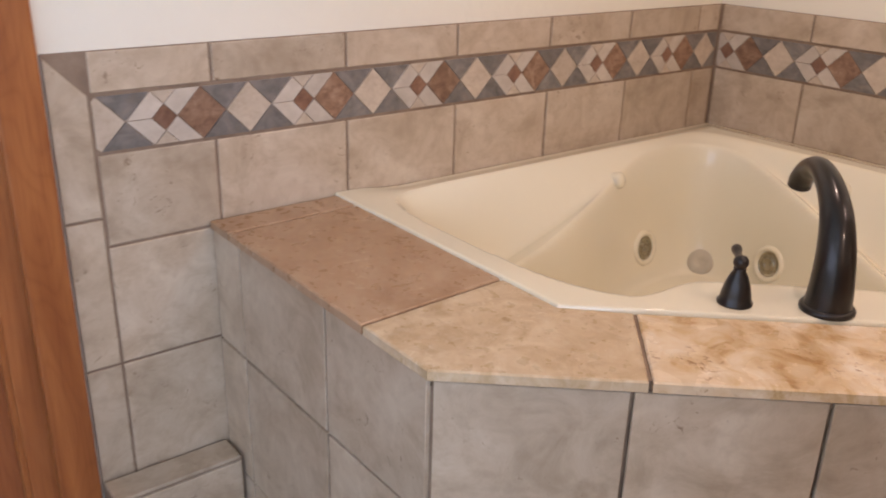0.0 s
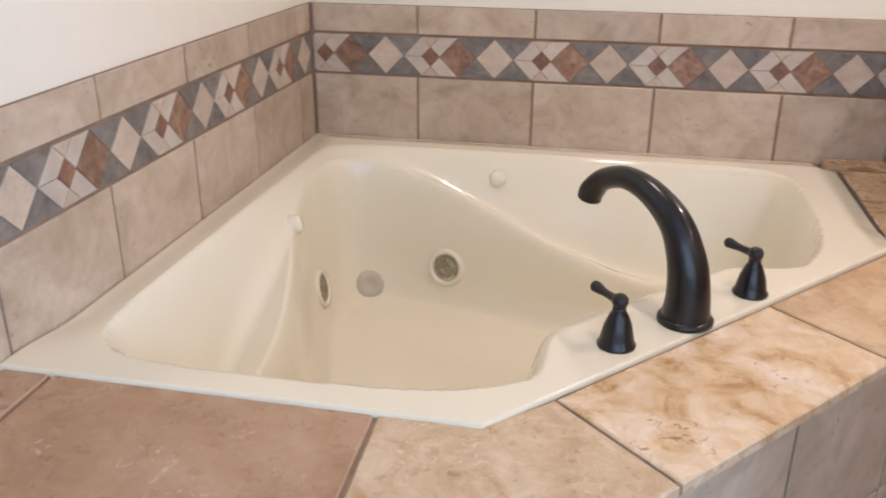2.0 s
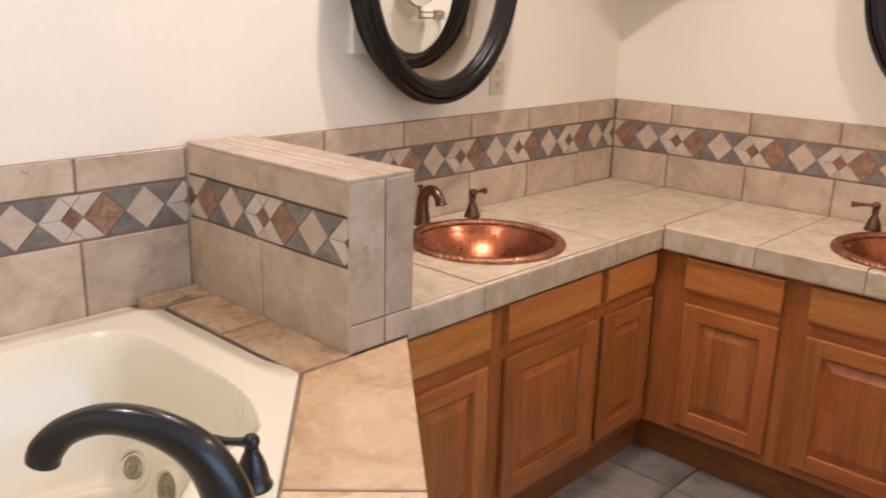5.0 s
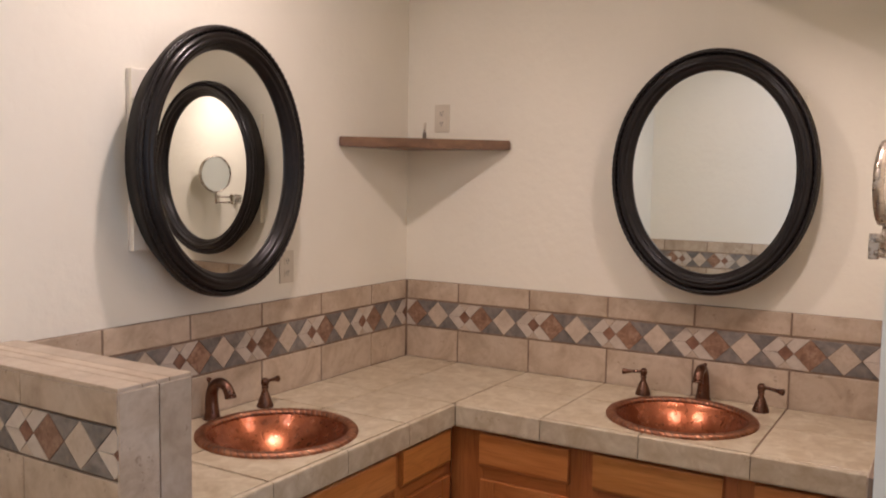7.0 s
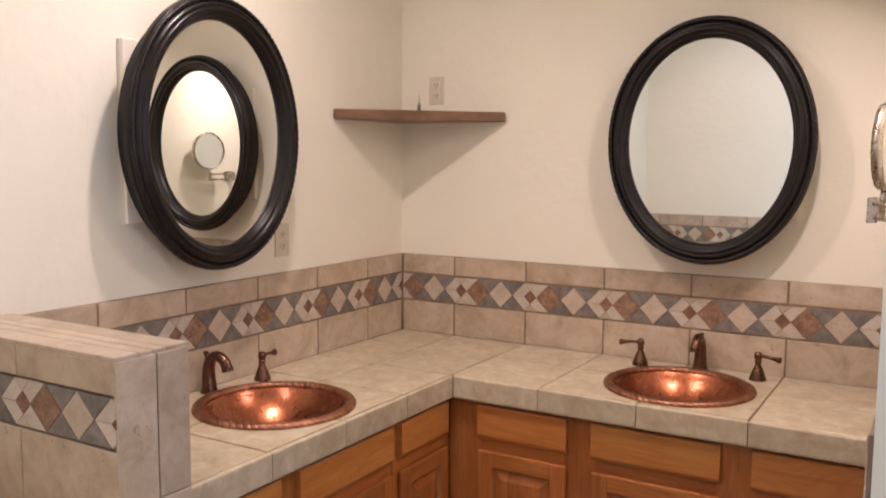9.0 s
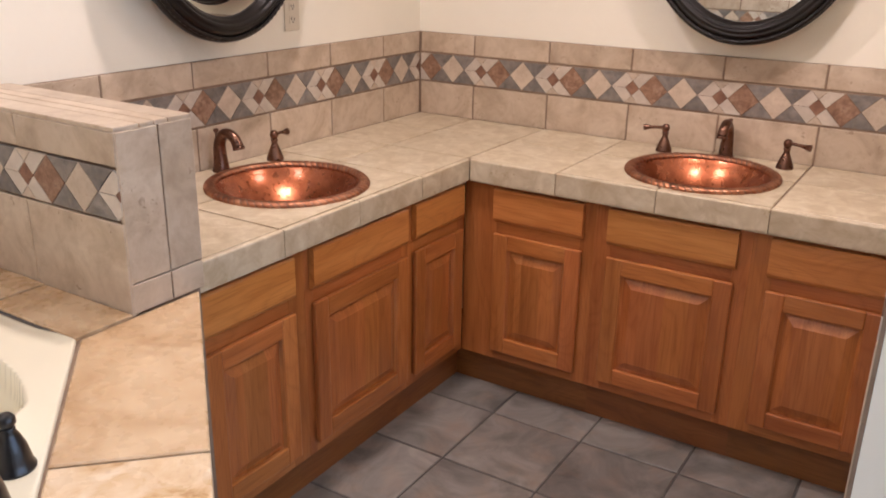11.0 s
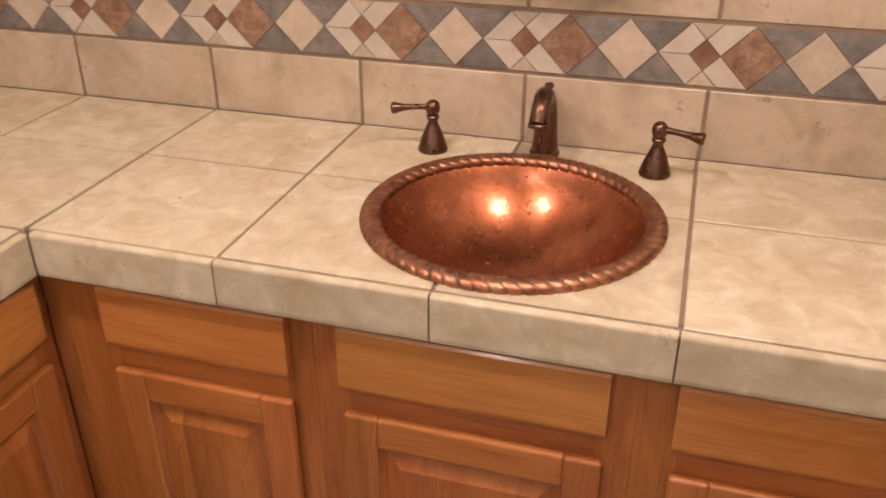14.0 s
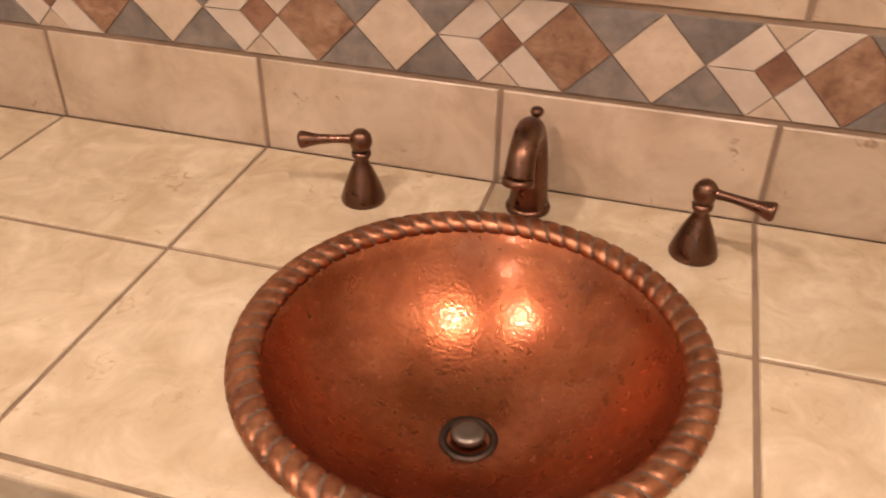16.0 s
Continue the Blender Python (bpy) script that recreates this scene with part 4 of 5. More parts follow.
part("grout_bed", holed(PX1 + 0.002, 0.004, CFY + 0.02, 0.004, CTOP - 0.0035, 0.012), GROUT, counter)
part("grout_bed", holed(CFX + 0.02, 0.004, S_FACE - 0.004, CFY + 0.02, CTOP - 0.0035, 0.012), GROUT, counter)
nj = [PX1 + 0.003, -1.514, -1.203, -0.885, -0.590, -0.262, -0.0005]
for x0, x1 in zip(nj, nj[1:]):
    counter_tile(x0, x1, -0.262, -0.0005)
    if x1 <= -0.58:
        counter_tile(x0, x1, CFY + 0.006, -0.262)
counter_tile(-0.590, -0.262, CFY + 0.006, -0.262)
counter_tile(-0.262, -0.0005, CFY + 0.006, -0.262)
ej = [CFY + 0.006, -0.919, -1.248, -1.578, -1.902, S_FACE + 0.002]
for y1, y0 in zip(ej, ej[1:]):
    counter_tile(-0.262, -0.0005, y0, y1)
    counter_tile(CFX + 0.006, -0.262, y0, y1)


def edge_tile(m, length):
    """A front edge tile with a rounded nose, laid along x and facing -y."""
    prof = [(0.003, 0.0), (-0.004, 0.0), (-0.009, 0.003), (-0.010, 0.010), (-0.010, CTOP - CBOT - 0.006), (-0.0094, CTOP - CBOT - 0.003), (-0.0078, CTOP - CBOT - 0.0008), (-0.0055, CTOP - CBOT), (0.003, CTOP - CBOT)]
    bm = bmesh.new()
    rows = [[bm.verts.new((x, y, z)) for y, z in prof] for x in (0.0015, length - 0.0015)]
    for i in range(len(prof)):
        j = (i + 1) % len(prof)
        bm.faces.new((rows[0][i], rows[0][j], rows[1][j], rows[1][i]))
    bm.faces.new(rows[0])
    bm.faces.new(rows[1])
    part("edge_tile", bm, COUNTER, counter, at=m)


ne = [PX1 + 0.003, -1.514, -1.203, -0.885, CFX - 0.010]
for x0, x1 in zip(ne, ne[1:]):
    edge_tile(pose(x0, CFY, CBOT), x1 - x0)
ee = [CFY - 0.011, -0.919, -1.248, -1.578, -1.902, S_FACE + 0.002]
for y1, y0 in zip(ee, ee[1:]):
    edge_tile(pose(CFX, y1, CBOT, 0, 0, -90), y1 - y0)
part("grout_bed", box(PX1 + 0.003, CFX, CFY - 0.004, CFY + 0.02, CBOT + 0.003, CTOP - 0.005), GROUT, counter)
part("grout_bed", box(CFX - 0.004, CFX + 0.02, S_FACE + 0.002, CFY, CBOT + 0.003, CTOP - 0.005), GROUT, counter)


# cabinets: local x to the right along the face, local -y out of the face
def raised_board(x0, x1, w, h, edge, depth):
    """One board of a raised field w by h, from x0 to x1; the field's rim slopes down over its edge width."""
    bm = bmesh.new()
    xs = sorted({x0, x1} | {x for x in (0.010, edge, w - edge, w - 0.010) if x0 < x < x1})
    zs = [0.0, 0.010, edge, h - edge, h - 0.010, h]

    def drop(x, z):
        d = min(x, w - x, z, h - z)
        return -0.0055 - (depth - 0.0055) * min(1.0, max(0.0, (d - 0.010) / (edge - 0.010)))

    grid = {(i, j): bm.verts.new((x, drop(x, z), z)) for i, x in enumerate(xs) for j, z in enumerate(zs)}
    for i in range(len(xs) - 1):
        for j in range(len(zs) - 1):
            a, b, c, d = grid[i, j], grid[i + 1, j], grid[i + 1, j + 1], grid[i, j + 1]
            falling = (xs[i] < w / 2) == (zs[j] < h / 2)
            for tri in (((a, b, c), (a, c, d)) if falling else ((a, b, d), (b, c, d))):
                bm.faces.new(tri)
    return bm


def cabinet_door(unit, l, d0, w, h, depth=0.019):
    """A raised-panel door: two stiles, two rails and a field glued up of upright boards."""
    s = 0.056
    door = part("door", box(0.004, w - 0.004, -0.004, 0, 0.004, h - 0.004), OAK_Z, unit, at=pose(l, -0.001, d0))
    for x in (0.0, w - s):
        part("stile", box(x, x + s, -depth, -0.0035, 0, h, 0.0045), OAK_BOARD, door)
    for z in (0.0, h - s):
        part("rail", box(s - 0.001, w - s + 0.001, -depth + 0.0005, -0.0035, z, z + s, 0.0040), OAK_RAIL, door)
    for x0, x1, turn in ((s - 0.001, s + 0.007, 0), (w - s - 0.007, w - s + 0.001, 1)):
        bead = bmesh.new()
        far = x0 if turn == 0 else x1
        near = x1 if turn == 0 else x0
        rows = [[bead.verts.new(v) for v in ((far, -depth + 0.005, z), (near, -0.006, z), (far, -0.006, z))] for z in (s - 0.001, h - s + 0.001)]
        for k in range(3):
            bead.faces.new((rows[0][k], rows[0][(k + 1) % 3], rows[1][(k + 1) % 3], rows[1][k]))
        part("bead", bead, OAK_Z, door)
    fw, fh = w - 2 * s, h - 2 * s
    count = 3 if fw < 0.25 else 4
    cuts = [0.0] + [fw * (k + random.uniform(-0.22, 0.22)) / count for k in range(1, count)] + [fw]
    for x0, x1 in zip(cuts, cuts[1:]):
        part("panel_board", raised_board(x0 + 0.0002, x1 - 0.0002, fw, fh, 0.036, depth - 0.0025), OAK_BOARD, door, at=pose(s, 0, s))
    return door


def vanity_unit(m, width, drawer, label, along):
    """One cabinet: open box, face frame, false drawer front and a raised-panel door. drawer: its left and right ends."""
    unit = thing("vanity_cabinet", label, "cabinet", "vanity cabinets", at=m)
    l, r = drawer
    z_lo, z_hi, d0, d1, w0, w1 = 0.130, CBOT - 0.001, 0.168, 0.610, 0.650, 0.770
    left, right = box(0, l + 0.012, 0, 0.019, z_lo, z_hi, 0.001), box(r - 0.012, width, 0, 0.019, z_lo, z_hi, 0.001)
    part("frame_stile", left, OAK_BOARD, unit)
    part("frame_stile", right, OAK_BOARD, unit)
    for z0, z1 in ((z_lo, d0 + 0.014), (d1 - 0.014, w0 + 0.014), (w1 - 0.012, z_hi)):
        part("frame_rail", box(l + 0.012, r - 0.012, 0.0005, 0.0185, z0, z1), OAK_RAIL, unit)
    bm = box(0.001, 0.013, 0.019, 0.50, z_lo, z_hi)
    add_box(bm, width - 0.013, width - 0.001, 0.019, 0.50, z_lo, z_hi)
    add_box(bm, 0.013, width - 0.013, 0.019, 0.50, z_lo, z_lo + 0.012)
    part("carcass", bm, OAK_Z, unit)
    part("toe_board", box(-0.05 if "next to" in label else 0, width + (0.05 if "in the inner" in label else 0), 0.042, 0.058, 0.0, z_lo), OAK_TOE, unit, "oak toe board with the recess's shade in its colour")
    bm = bmesh.new()
    prof = [(0.0, w0), (-0.010, w0 + 0.001), (-0.018, w0 + 0.012), (-0.019, w0 + 0.017), (-0.019, w1 - 0.006), (-0.015, w1 - 0.001), (0.0, w1)]
    rows = [[bm.verts.new((x, y, z)) for y, z in prof] for x in (l, r)]
    for i in range(len(prof)):
        j = (i + 1) % len(prof)
        bm.faces.new((rows[0][i], rows[0][j], rows[1][j], rows[1][i]))
    bm.faces.new(rows[0])
    bm.faces.new(rows[1])
    bmesh.ops.translate(bm, verts=bm.verts, vec=(0, -0.001, 0))
    part("drawer_front", bm, along, unit, "flat oak drawer front")
    cabinet_door(unit, l + 0.003, d0, r - l - 0.003, d1 - d0)
    return unit


FY, FX = -0.566, -0.562
for x0, x1, l, r, text in ((PX1 + 0.002, -1.408, -1.790, -1.462, "honey oak vanity cabinet beside the half wall"), (-1.408, -0.914, -1.388, -0.938, "wide honey oak vanity cabinet under the copper basin"), (-0.914, FX - 0.001, -0.894, -0.598, "narrow honey oak vanity cabinet in the inner corner")):
    vanity_unit(pose(x0, FY, 0), x1 - x0, (l - x0, r - x0), text, OAK_X)
for y0, y1, l, r, text in ((FY - 0.001, -1.052, -0.688, -1.014, "honey oak vanity cabinet next to the inner corner"), (-1.052, -1.538, -1.098, -1.500, "wide honey oak vanity cabinet under the copper basin"), (-1.538, S_FACE + 0.001, -1.590, -1.918, "honey oak vanity cabinet against the alcove wall")):
    vanity_unit(pose(FX, y0, 0, 0, 0, -90), y0 - y1, (y0 - l, y0 - r), text, OAK_X)


# ---- copper basins ----
def copper_sink(c):
    sink = thing("copper_basin", "round hammered copper drop-in basin with a rope rim", "sink", "copper basins", at=pose(c[0], c[1], CTOP))
    R, depth = SINK_R - 0.026, 0.135
    prof = [(R + 0.012, 0.006), (R + 0.004, 0.010), (R - 0.003, 0.004)]
    ball = ((R - 0.004) ** 2 + depth ** 2) / (2 * depth)
    for i in range(1, 25):
        q = (R - 0.004) * (1 - i / 24)
        prof.append((q, ball - depth - math.sqrt(ball * ball - q * q)))
    prof[-1] = (0.018, -depth)
    part("bowl", lathe(prof, 96), COPPER, sink, smooth=True)
    bm = bmesh.new()
    turns, seg_u, seg_v, r0 = 68, 68 * 14, 16, 0.0165
    rings = []
    for i in range(seg_u):
        phi = 2 * math.pi * i / seg_u
        ring = []
        for j in range(seg_v):
            th = 2 * math.pi * j / seg_v
            groove = abs(math.sin(0.5 * (turns * phi + 2.0 * th)))
            r = r0 * (0.66 + 0.34 * min(1.0, groove * 2.3) ** 0.6)
            rr = SINK_R - 0.017 + r * math.cos(th) * 1.05
            ring.append(bm.verts.new((rr * math.cos(phi), rr * math.sin(phi), 0.004 + 0.72 * r * math.sin(th))))
        rings.append(ring)
    for i in range(seg_u):
        a, b = rings[i], rings[(i + 1) % seg_u]
        for j in range(seg_v):
            bm.faces.new((a[j], b[j], b[(j + 1) % seg_v], a[(j + 1) % seg_v]))
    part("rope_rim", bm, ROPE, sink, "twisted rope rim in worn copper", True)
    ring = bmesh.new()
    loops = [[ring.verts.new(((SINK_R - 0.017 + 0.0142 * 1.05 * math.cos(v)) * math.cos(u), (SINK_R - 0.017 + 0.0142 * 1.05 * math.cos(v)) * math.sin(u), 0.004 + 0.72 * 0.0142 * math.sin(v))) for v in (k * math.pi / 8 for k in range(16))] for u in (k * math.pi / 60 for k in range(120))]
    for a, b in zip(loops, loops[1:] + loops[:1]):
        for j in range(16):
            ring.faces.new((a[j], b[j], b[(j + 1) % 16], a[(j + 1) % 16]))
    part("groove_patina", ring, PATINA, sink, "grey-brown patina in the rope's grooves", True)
    part("drain_flange", lathe([(0.033, -depth + 0.002), (0.031, -depth + 0.006), (0.024, -depth + 0.004), (0.022, -depth - 0.008)], 32), DARK_DRAIN, sink, smooth=True)
    part("drain_stopper", lathe([(0.012, -depth - 0.004), (0.012, -depth + 0.006), (0.0190, -depth + 0.008), (0.0195, -depth + 0.013), (0.0180, -depth + 0.0155), (0.010, -depth + 0.0165), (0.0, -depth + 0.0168)], 32), NICKEL_DULL, sink, "grey metal pop-up stopper", True)
    return sink


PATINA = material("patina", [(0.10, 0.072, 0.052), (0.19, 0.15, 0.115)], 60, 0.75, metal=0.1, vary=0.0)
ROPE = material("worn_copper", [(0.24, 0.095, 0.055), (0.42, 0.18, 0.10), (0.54, 0.27, 0.16)], 24, 0.38, metal=1.0, vary=0.0, fleck=(0.16, 0.10, 0.07), speck_scale=50, bump=0.0005, bump_scale=160)
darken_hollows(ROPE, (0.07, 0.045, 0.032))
copper_sink(SINK_E)
copper_sink(SINK_N)


def basin_spout(m):
    """A small gooseneck spout; local -y points over the basin."""
    tap = thing("basin_spout", "antique copper gooseneck basin spout with a lift knob", "tap", "basin taps", at=m @ Matrix.Scale(0.86, 4))
    part("base_ring", lathe([(0, 0), (0.0325, 0), (0.033, 0.004), (0.031, 0.009), (0, 0.010)], 28), ANTIQUE, tap, smooth=True)
    pts, rad = curve_points([(0, 0, 0.004, 0.0300), (0, 0.001, 0.030, 0.0268), (0, 0.003, 0.070, 0.0238), (0, -0.001, 0.105, 0.0215), (0, -0.020, 0.134, 0.0200), (0, -0.050, 0.141, 0.0190), (0, -0.078, 0.126, 0.0190), (0, -0.092, 0.100, 0.0205)], 7)
    part("neck", tube(pts, rad, 24), ANTIQUE, tap, smooth=True)
    part("outlet", lathe([(0.0208, 0.0), (0.0222, 0.003), (0.0212, 0.010), (0.012, 0.011)], 20), ANTIQUE, tap, smooth=True, at=pose(0, -0.0955, 0.091, -14))
    part("lift_knob", lathe([(0.0045, 0.10), (0.0045, 0.140), (0.0085, 0.143), (0.0100, 0.148), (0.007, 0.153), (0, 0.154)], 16), ANTIQUE, tap, smooth=True, at=pose(0, 0.015, 0))
    return tap


basin_spout(pose(-0.050, SINK_E[1], CTOP, 0, 0, -90))
basin_spout(pose(SINK_N[0], -0.050, CTOP))
lever_handle("basin_tap", "antique copper basin tap with a flared lever", "basin taps", pose(-0.092, SINK_E[1] + 0.205, CTOP), ANTIQUE, 100, 0.93, 0.080)
lever_handle("basin_tap", "antique copper basin tap with a flared lever", "basin taps", pose(-0.092, SINK_E[1] - 0.205, CTOP), ANTIQUE, -102, 0.93, 0.080)
lever_handle("basin_tap", "antique copper basin tap with a flared lever", "basin taps", pose(SINK_N[0] + 0.205, -0.085, CTOP), ANTIQUE, 8, 0.93, 0.080)
lever_handle("basin_tap", "antique copper basin tap with a flared lever", "basin taps", pose(SINK_N[0] - 0.205, -0.085, CTOP), ANTIQUE, 172, 0.93, 0.080)


# ---- mirrors ----
def oval_mirror(m, half_w=0.354, half_h=0.424):
    """Local -y out of the wall, centre at the origin, the back at y = 0."""
    mirror = thing("oval_mirror", "oval wall mirror in a black carved wood frame", "mirror", "oval mirrors", at=m)
    prof = [(0.0, 0.0), (0.0, -0.014), (-0.004, -0.022), (-0.012, -0.024), (-0.0145, -0.018), (-0.018, -0.024), (-0.027, -0.036), (-0.034, -0.038), (-0.0365, -0.033), (-0.040, -0.041), (-0.048, -0.042), (-0.053, -0.036), (-0.0555, -0.030), (-0.060, -0.033), (-0.065, -0.028), (-0.069, -0.021), (-0.073, -0.019), (-0.075, -0.011), (-0.075, -0.002)]
    bm = bmesh.new()
    seg = 128
    rings = []
    for i in range(seg):
        a = 2 * math.pi * i / seg
        rings.append([bm.verts.new(((half_w + o) * math.cos(a), y, (half_h + o) * math.sin(a))) for o, y in prof])
    for i in range(seg):
        a, b = rings[i], rings[(i + 1) % seg]
        for j in range(len(prof) - 1):
            bm.faces.new((a[j], b[j], b[j + 1], a[j + 1]))
    part("frame", bm, FRAME, mirror, smooth=True)
    bm = bmesh.new()
    seg, n_v = 150 * 4, 8
    rings = []
    for i in range(seg):
        a = 2 * math.pi * i / seg
        ring = []
        for j in range(n_v):
            th = 2 * math.pi * j / n_v
            r = 0.0092 * (0.60 + 0.40 * abs(math.sin(54 * a + th)))
            ring.append(bm.verts.new(((half_w - 0.0115 + r * math.cos(th)) * math.cos(a), -0.0260 + r * math.sin(th), (half_h - 0.0115 + r * math.cos(th)) * math.sin(a))))
        rings.append(ring)
    for i in range(seg):
        a, b = rings[i], rings[(i + 1) % seg]
        for j in range(n_v):
            bm.faces.new((a[j], b[j], b[(j + 1) % n_v], a[(j + 1) % n_v]))
    part("rope_bead", bm, FRAME, mirror, "twisted black bead moulding", True)
    bm = bmesh.new()
    ring = [bm.verts.new(((half_w - 0.070) * math.cos(2 * math.pi * i / 96), -0.008, (half_h - 0.070) * math.sin(2 * math.pi * i / 96))) for i in range(96)]
    back = [bm.verts.new((v.co.x, -0.003, v.co.z)) for v in ring]
    bm.faces.new(ring)
    bm.faces.new(back)
    for i in range(96):
        bm.faces.new((ring[i], ring[(i + 1) % 96], back[(i + 1) % 96], back[i]))
    part("mirror_glass", bm, MIRROR, mirror, "silvered mirror glass")
    return mirror


def medicine_cabinet(m, half_w, half_h):
    """A cabinet let into the wall: only its door and narrow rim stand proud."""
    cab = thing("medicine_cabinet", "recessed white wall cabinet behind the oval mirror", "cabinet", "medicine cabinets", at=m)
    part("rim", box(-half_w + 0.001, half_w - 0.001, -0.009, 0.0, -half_h + 0.001, half_h - 0.001, 0.002), CABINET_WHITE, cab)
    part("door", box(-half_w + 0.003, half_w, -0.022, -0.006, -half_h + 0.002, half_h, 0.003), PAINT, cab)
    return cab


M1, M2, MDEPTH = (-1.166, 1.672), (-1.308, 1.667), 0.092
for m_cab, m_mirror, half in ((pose(M1[0], 0.010, M1[1]), pose(M1[0], 0.010 - MDEPTH, M1[1]), 0.418), (pose(0.010, M2[0], M2[1], 0, 0, -90), pose(0.010 - MDEPTH, M2[0], M2[1], 0, 0, -90), 0.424)):
    medicine_cabinet(m_cab, 0.290, 0.264)
    mirror = oval_mirror(m_mirror, 0.352, half)
    bm = bmesh.new()
    rings = [[bm.verts.new((0.315 * math.cos(2 * math.pi * i / 64), y, (half - 0.037) * math.sin(2 * math.pi * i / 64))) for i in range(64)] for y in (0.0, 0.069)]
    for i in range(64):
        bm.faces.new((rings[0][i], rings[0][(i + 1) % 64], rings[1][(i + 1) % 64], rings[1][i]))
    bm.faces.new(rings[0])
    bm.faces.new(rings[1])
    part("backing", bm, FRAME, mirror, "deep black backing drum", False)

# magnifying mirror on a folding arm, on the alcove end wall
magnifier = thing("magnifying_mirror", "round brushed nickel magnifying mirror on a folding wall arm", "mirror", at=pose(-0.95, S_FACE - 0.010, 1.49))
part("wall_plate", lathe([(0, 0), (0.030, 0), (0.030, 0.008), (0.012, 0.014), (0.012, 0.030), (0, 0.032)], 24), NICKEL, magnifier, smooth=True, at=pose(0, 0, 0, -90))
part("bracket", box(-0.011, 0.011, 0.022, 0.044, -0.026, 0.026, 0.003), NICKEL, magnifier)
for z in (-0.017, 0.015):
    part("arm", tube([(0, 0.036, z), (0.05, 0.058, z), (0.10, 0.080, z)], [0.0055] * 3, 12), NICKEL, magnifier, smooth=True)
part("bracket", box(0.088, 0.112, 0.068, 0.092, -0.030, 0.030, 0.003), NICKEL, magnifier)
for z in (-0.017, 0.015):
    part("arm", tube([(0.10, 0.080, z), (0.16, 0.076, z), (0.225, 0.068, z)], [0.0055] * 3, 12), NICKEL, magnifier, smooth=True)
part("stem", tube([(0.225, 0.068, -0.025), (0.225, 0.068, 0.02), (0.228, 0.066, 0.052)], [0.008, 0.008, 0.006], 14), NICKEL, magnifier, smooth=True)
face = pose(0.228, 0.066, 0.150, -90, 0, -8)
part("hoop", lathe([(0.100, -0.011), (0.106, -0.013), (0.110, 0.0), (0.106, 0.013), (0.100, 0.011), (0.100, -0.011)], 64), NICKEL, magnifier, "bright nickel hoop", True, face)
part("mirror_glass", lathe([(0, -0.007), (0.101, -0.007), (0.101, 0.007), (0, 0.007)], 64), MIRROR, magnifier, "round mirror glass", False, face)

# ---- shelf, outlets, lights ----
shelf = tagged(part("corner_shelf", bmesh.new(), OAK_SHELF), "triangular oak shelf fixed in the wall corner", "shelf")
bm = prism(bmesh.new(), [(-0.470, 0.010), (-0.478, -0.002), (-0.004, -0.492), (0.010, -0.484), (0.010, 0.010)], 1.752, 1.790)
bmesh.ops.bevel(bm, geom=bm.edges[:], offset=0.004, segments=2, affect="EDGES")
bmesh.ops.recalc_face_normals(bm, faces=bm.faces)
bm.to_mesh(shelf.data)
bm.free()
bottle = thing("vial", "slim grey vial standing upright on the corner shelf", "vial", at=pose(-0.110, -0.150, 1.790, 0, 3, 0))
part("body", lathe([(0, 0), (0.0075, 0), (0.0075, 0.030), (0.0045, 0.036), (0.0045, 0.040), (0, 0.041)], 16), NICKEL_DULL, bottle, smooth=True)
part("cap", lathe([(0, 0.040), (0.0055, 0.040), (0.0055, 0.068), (0.004, 0.072), (0, 0.073)], 16), PLASTIC, bottle, "pale plastic cap", True)


def outlet(m, label):
    """A duplex socket; local -y out of the wall."""
    plate = thing("wall_outlet", label, "outlet", "wall outlets", at=m)
    part("plate", box(-0.036, 0.036, -0.006, 0, -0.058, 0.058, 0.002), PLASTIC, plate)
    for z in (-0.021, 0.021):
        sock = part("socket", box(-0.016, 0.016, -0.008, -0.005, z - 0.014, z + 0.014, 0.002), PLASTIC, plate)
        bm = bmesh.new()
        for x in (-0.006, 0.006):
            add_box(bm, x - 0.0012, x + 0.0012, -0.0088, -0.0078, z - 0.002, z + 0.007)
        add_box(bm, -0.002, 0.002, -0.0088, -0.0078, z - 0.010, z - 0.006)
        part("slots", bm, DARK, sock)
    return plate


outlet(pose(-0.774, 0.010, 1.310), "ivory duplex wall outlet below the oval mirror")
outlet(pose(0.010, -0.164, 1.886, 0, 0, -90), "ivory duplex wall outlet above the corner shelf")


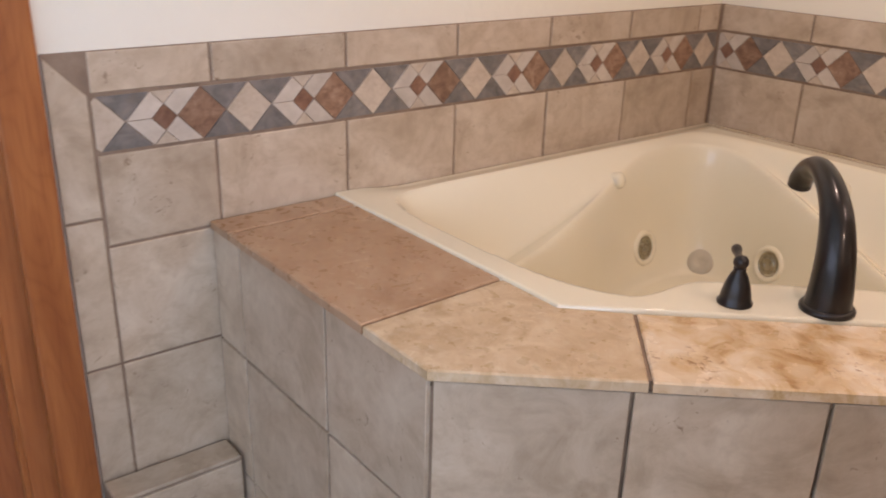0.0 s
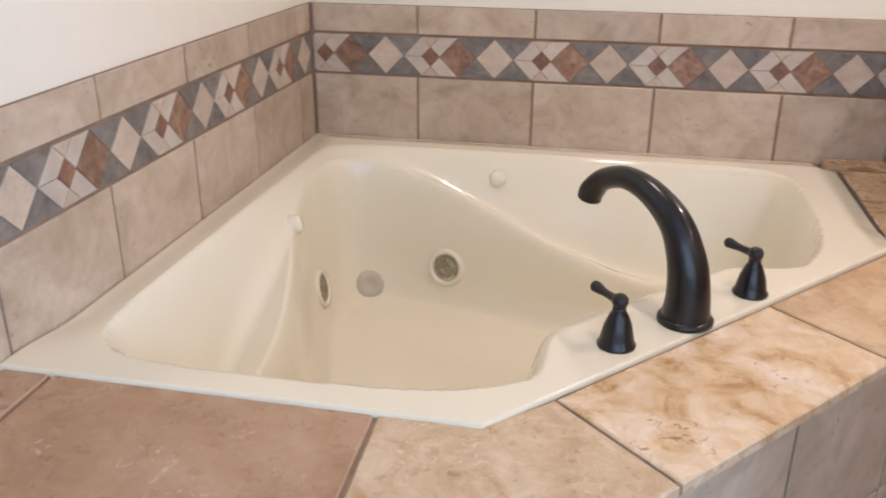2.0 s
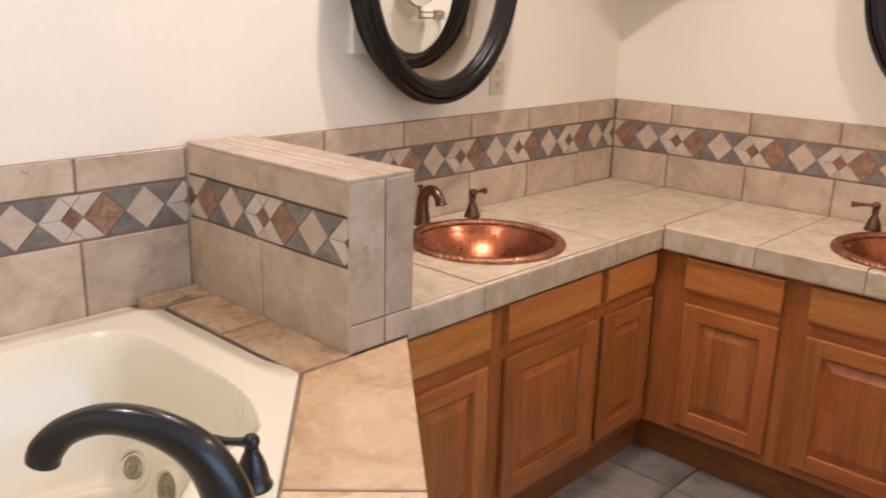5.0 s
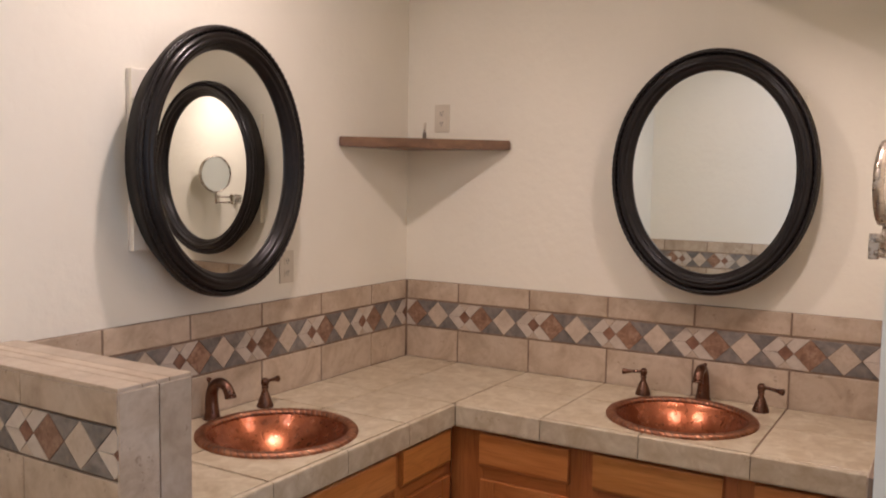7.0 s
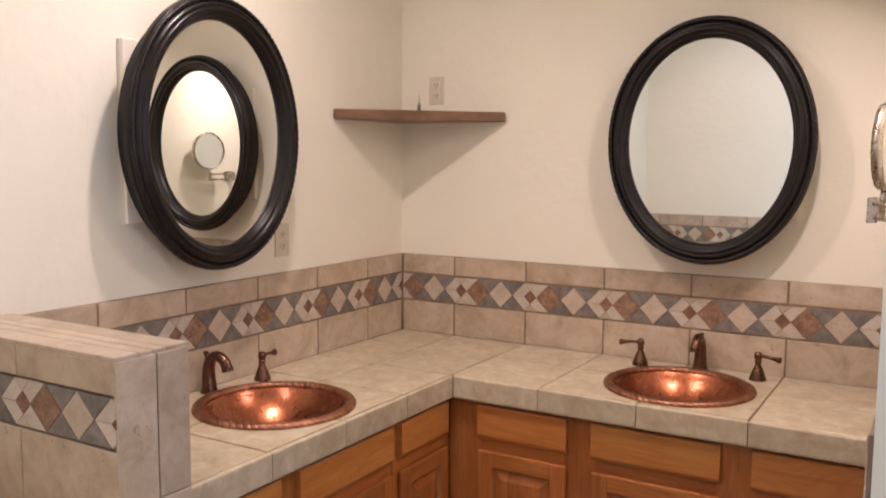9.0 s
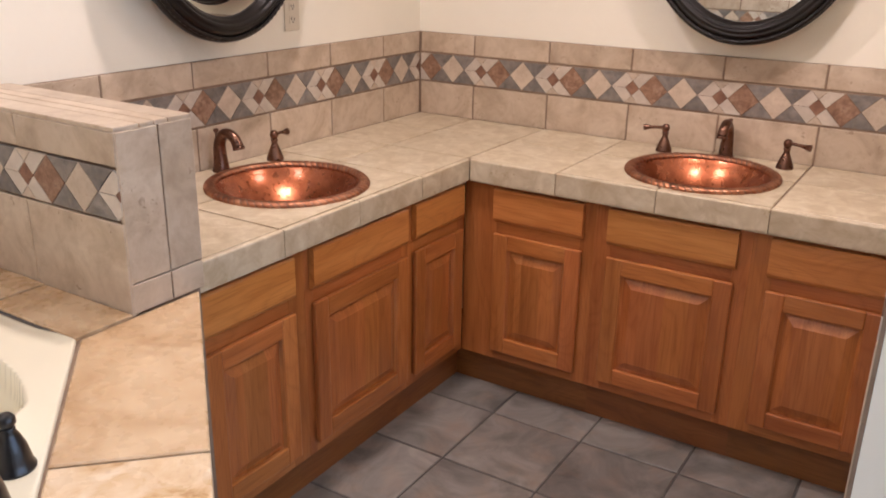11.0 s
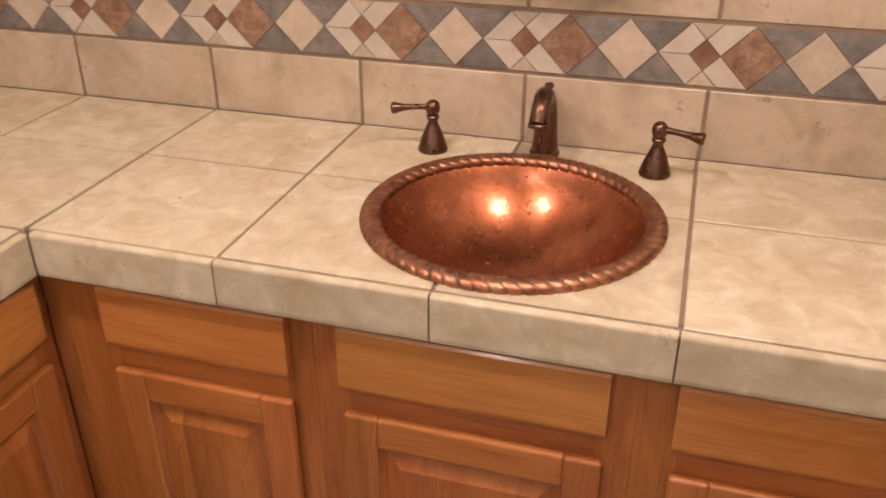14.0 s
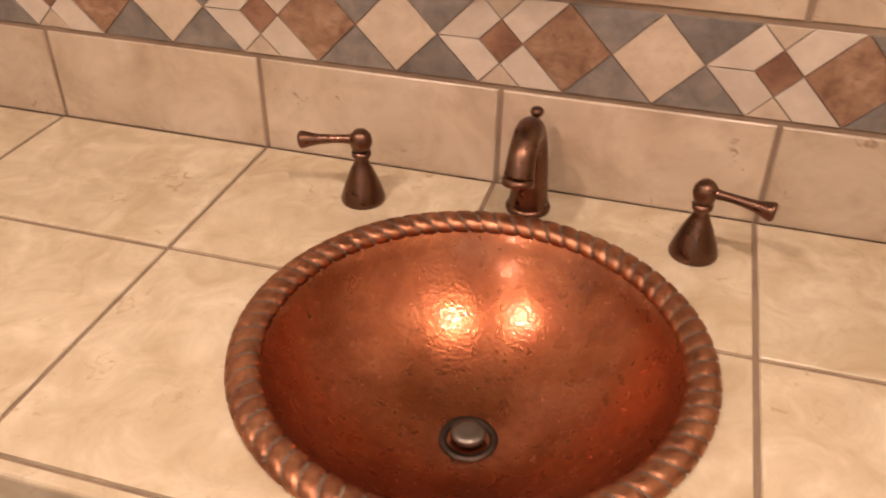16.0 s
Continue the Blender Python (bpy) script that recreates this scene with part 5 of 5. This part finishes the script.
def recessed_light(m, label):
    light = thing("recessed_light", label, "ceiling light", "recessed lights", at=m)
    part("trim_ring", lathe([(0.100, 0.0), (0.100, -0.004), (0.094, -0.007), (0.080, -0.006), (0.070, -0.002)], 48), CABINET_WHITE, light, smooth=True)
    part("reflector", lathe([(0.070, -0.002), (0.066, -0.003), (0.058, -0.0015)], 48), BRASS, light, "brass-toned reflector ring", True)
    part("bulb", lathe([(0.058, -0.0015), (0.054, -0.007), (0.040, -0.011), (0.0, -0.013)], 40), BULB, light, "glowing lamp face", True)
    return light


recessed_light(pose(*LAMP_SOFFIT), "lit recessed light in the soffit")
recessed_light(pose(*LAMP_BASIN), "lit recessed light in the ceiling")
recessed_light(pose(*LAMP_TUB), "lit recessed light in the ceiling")
vent = thing("ceiling_fixture", "small round dark bronze fixture on the ceiling", "ceiling fixture", at=pose(-0.058, -0.662, CEIL))
part("cover", lathe([(0.058, 0.0), (0.058, -0.010), (0.046, -0.020), (0.0, -0.024)], 32), BRONZE, vent, smooth=True)

# ---- floor tiles ----
fx = up_to(-3.61, -0.505, 0.331, -0.703)
fy = up_to(ROOM_S, -0.510, 0.329, -0.785)
for x0, x1 in zip(fx, fx[1:]):
    for y0, y1 in zip(fy, fy[1:]):
        cx, cy = (x0 + x1) / 2, (y0 + y1) / 2
        under_bath = (cy > -1.60 and cx < -2.9) or (cx < -1.9 and cy > -0.75) or (Vector((cx - P1[0], cy - P1[1])).dot(Vector((nx, ny))) > 0.22 and cy > -1.7)
        if not under_bath:
            piece("floor_tile", rect(x0, x1, y0, y1), floor, pose(0, 0, random.uniform(-0.0008, 0.0008)), SLATE_FLOOR, thick=0.0052, joint=0.004, chamfer=0.002)
for x0, x1 in zip([-0.505, -0.372, -0.041], [-0.372, -0.041, 0.008]):
    for y0, y1 in zip(fy, fy[1:]):
        if y1 < S_FACE - 0.1:
            piece("floor_tile", rect(x0, x1, y0, y1), floor, pose(0, 0, random.uniform(-0.0008, 0.0008)), SLATE_FLOOR, thick=0.0052, joint=0.004, chamfer=0.002)
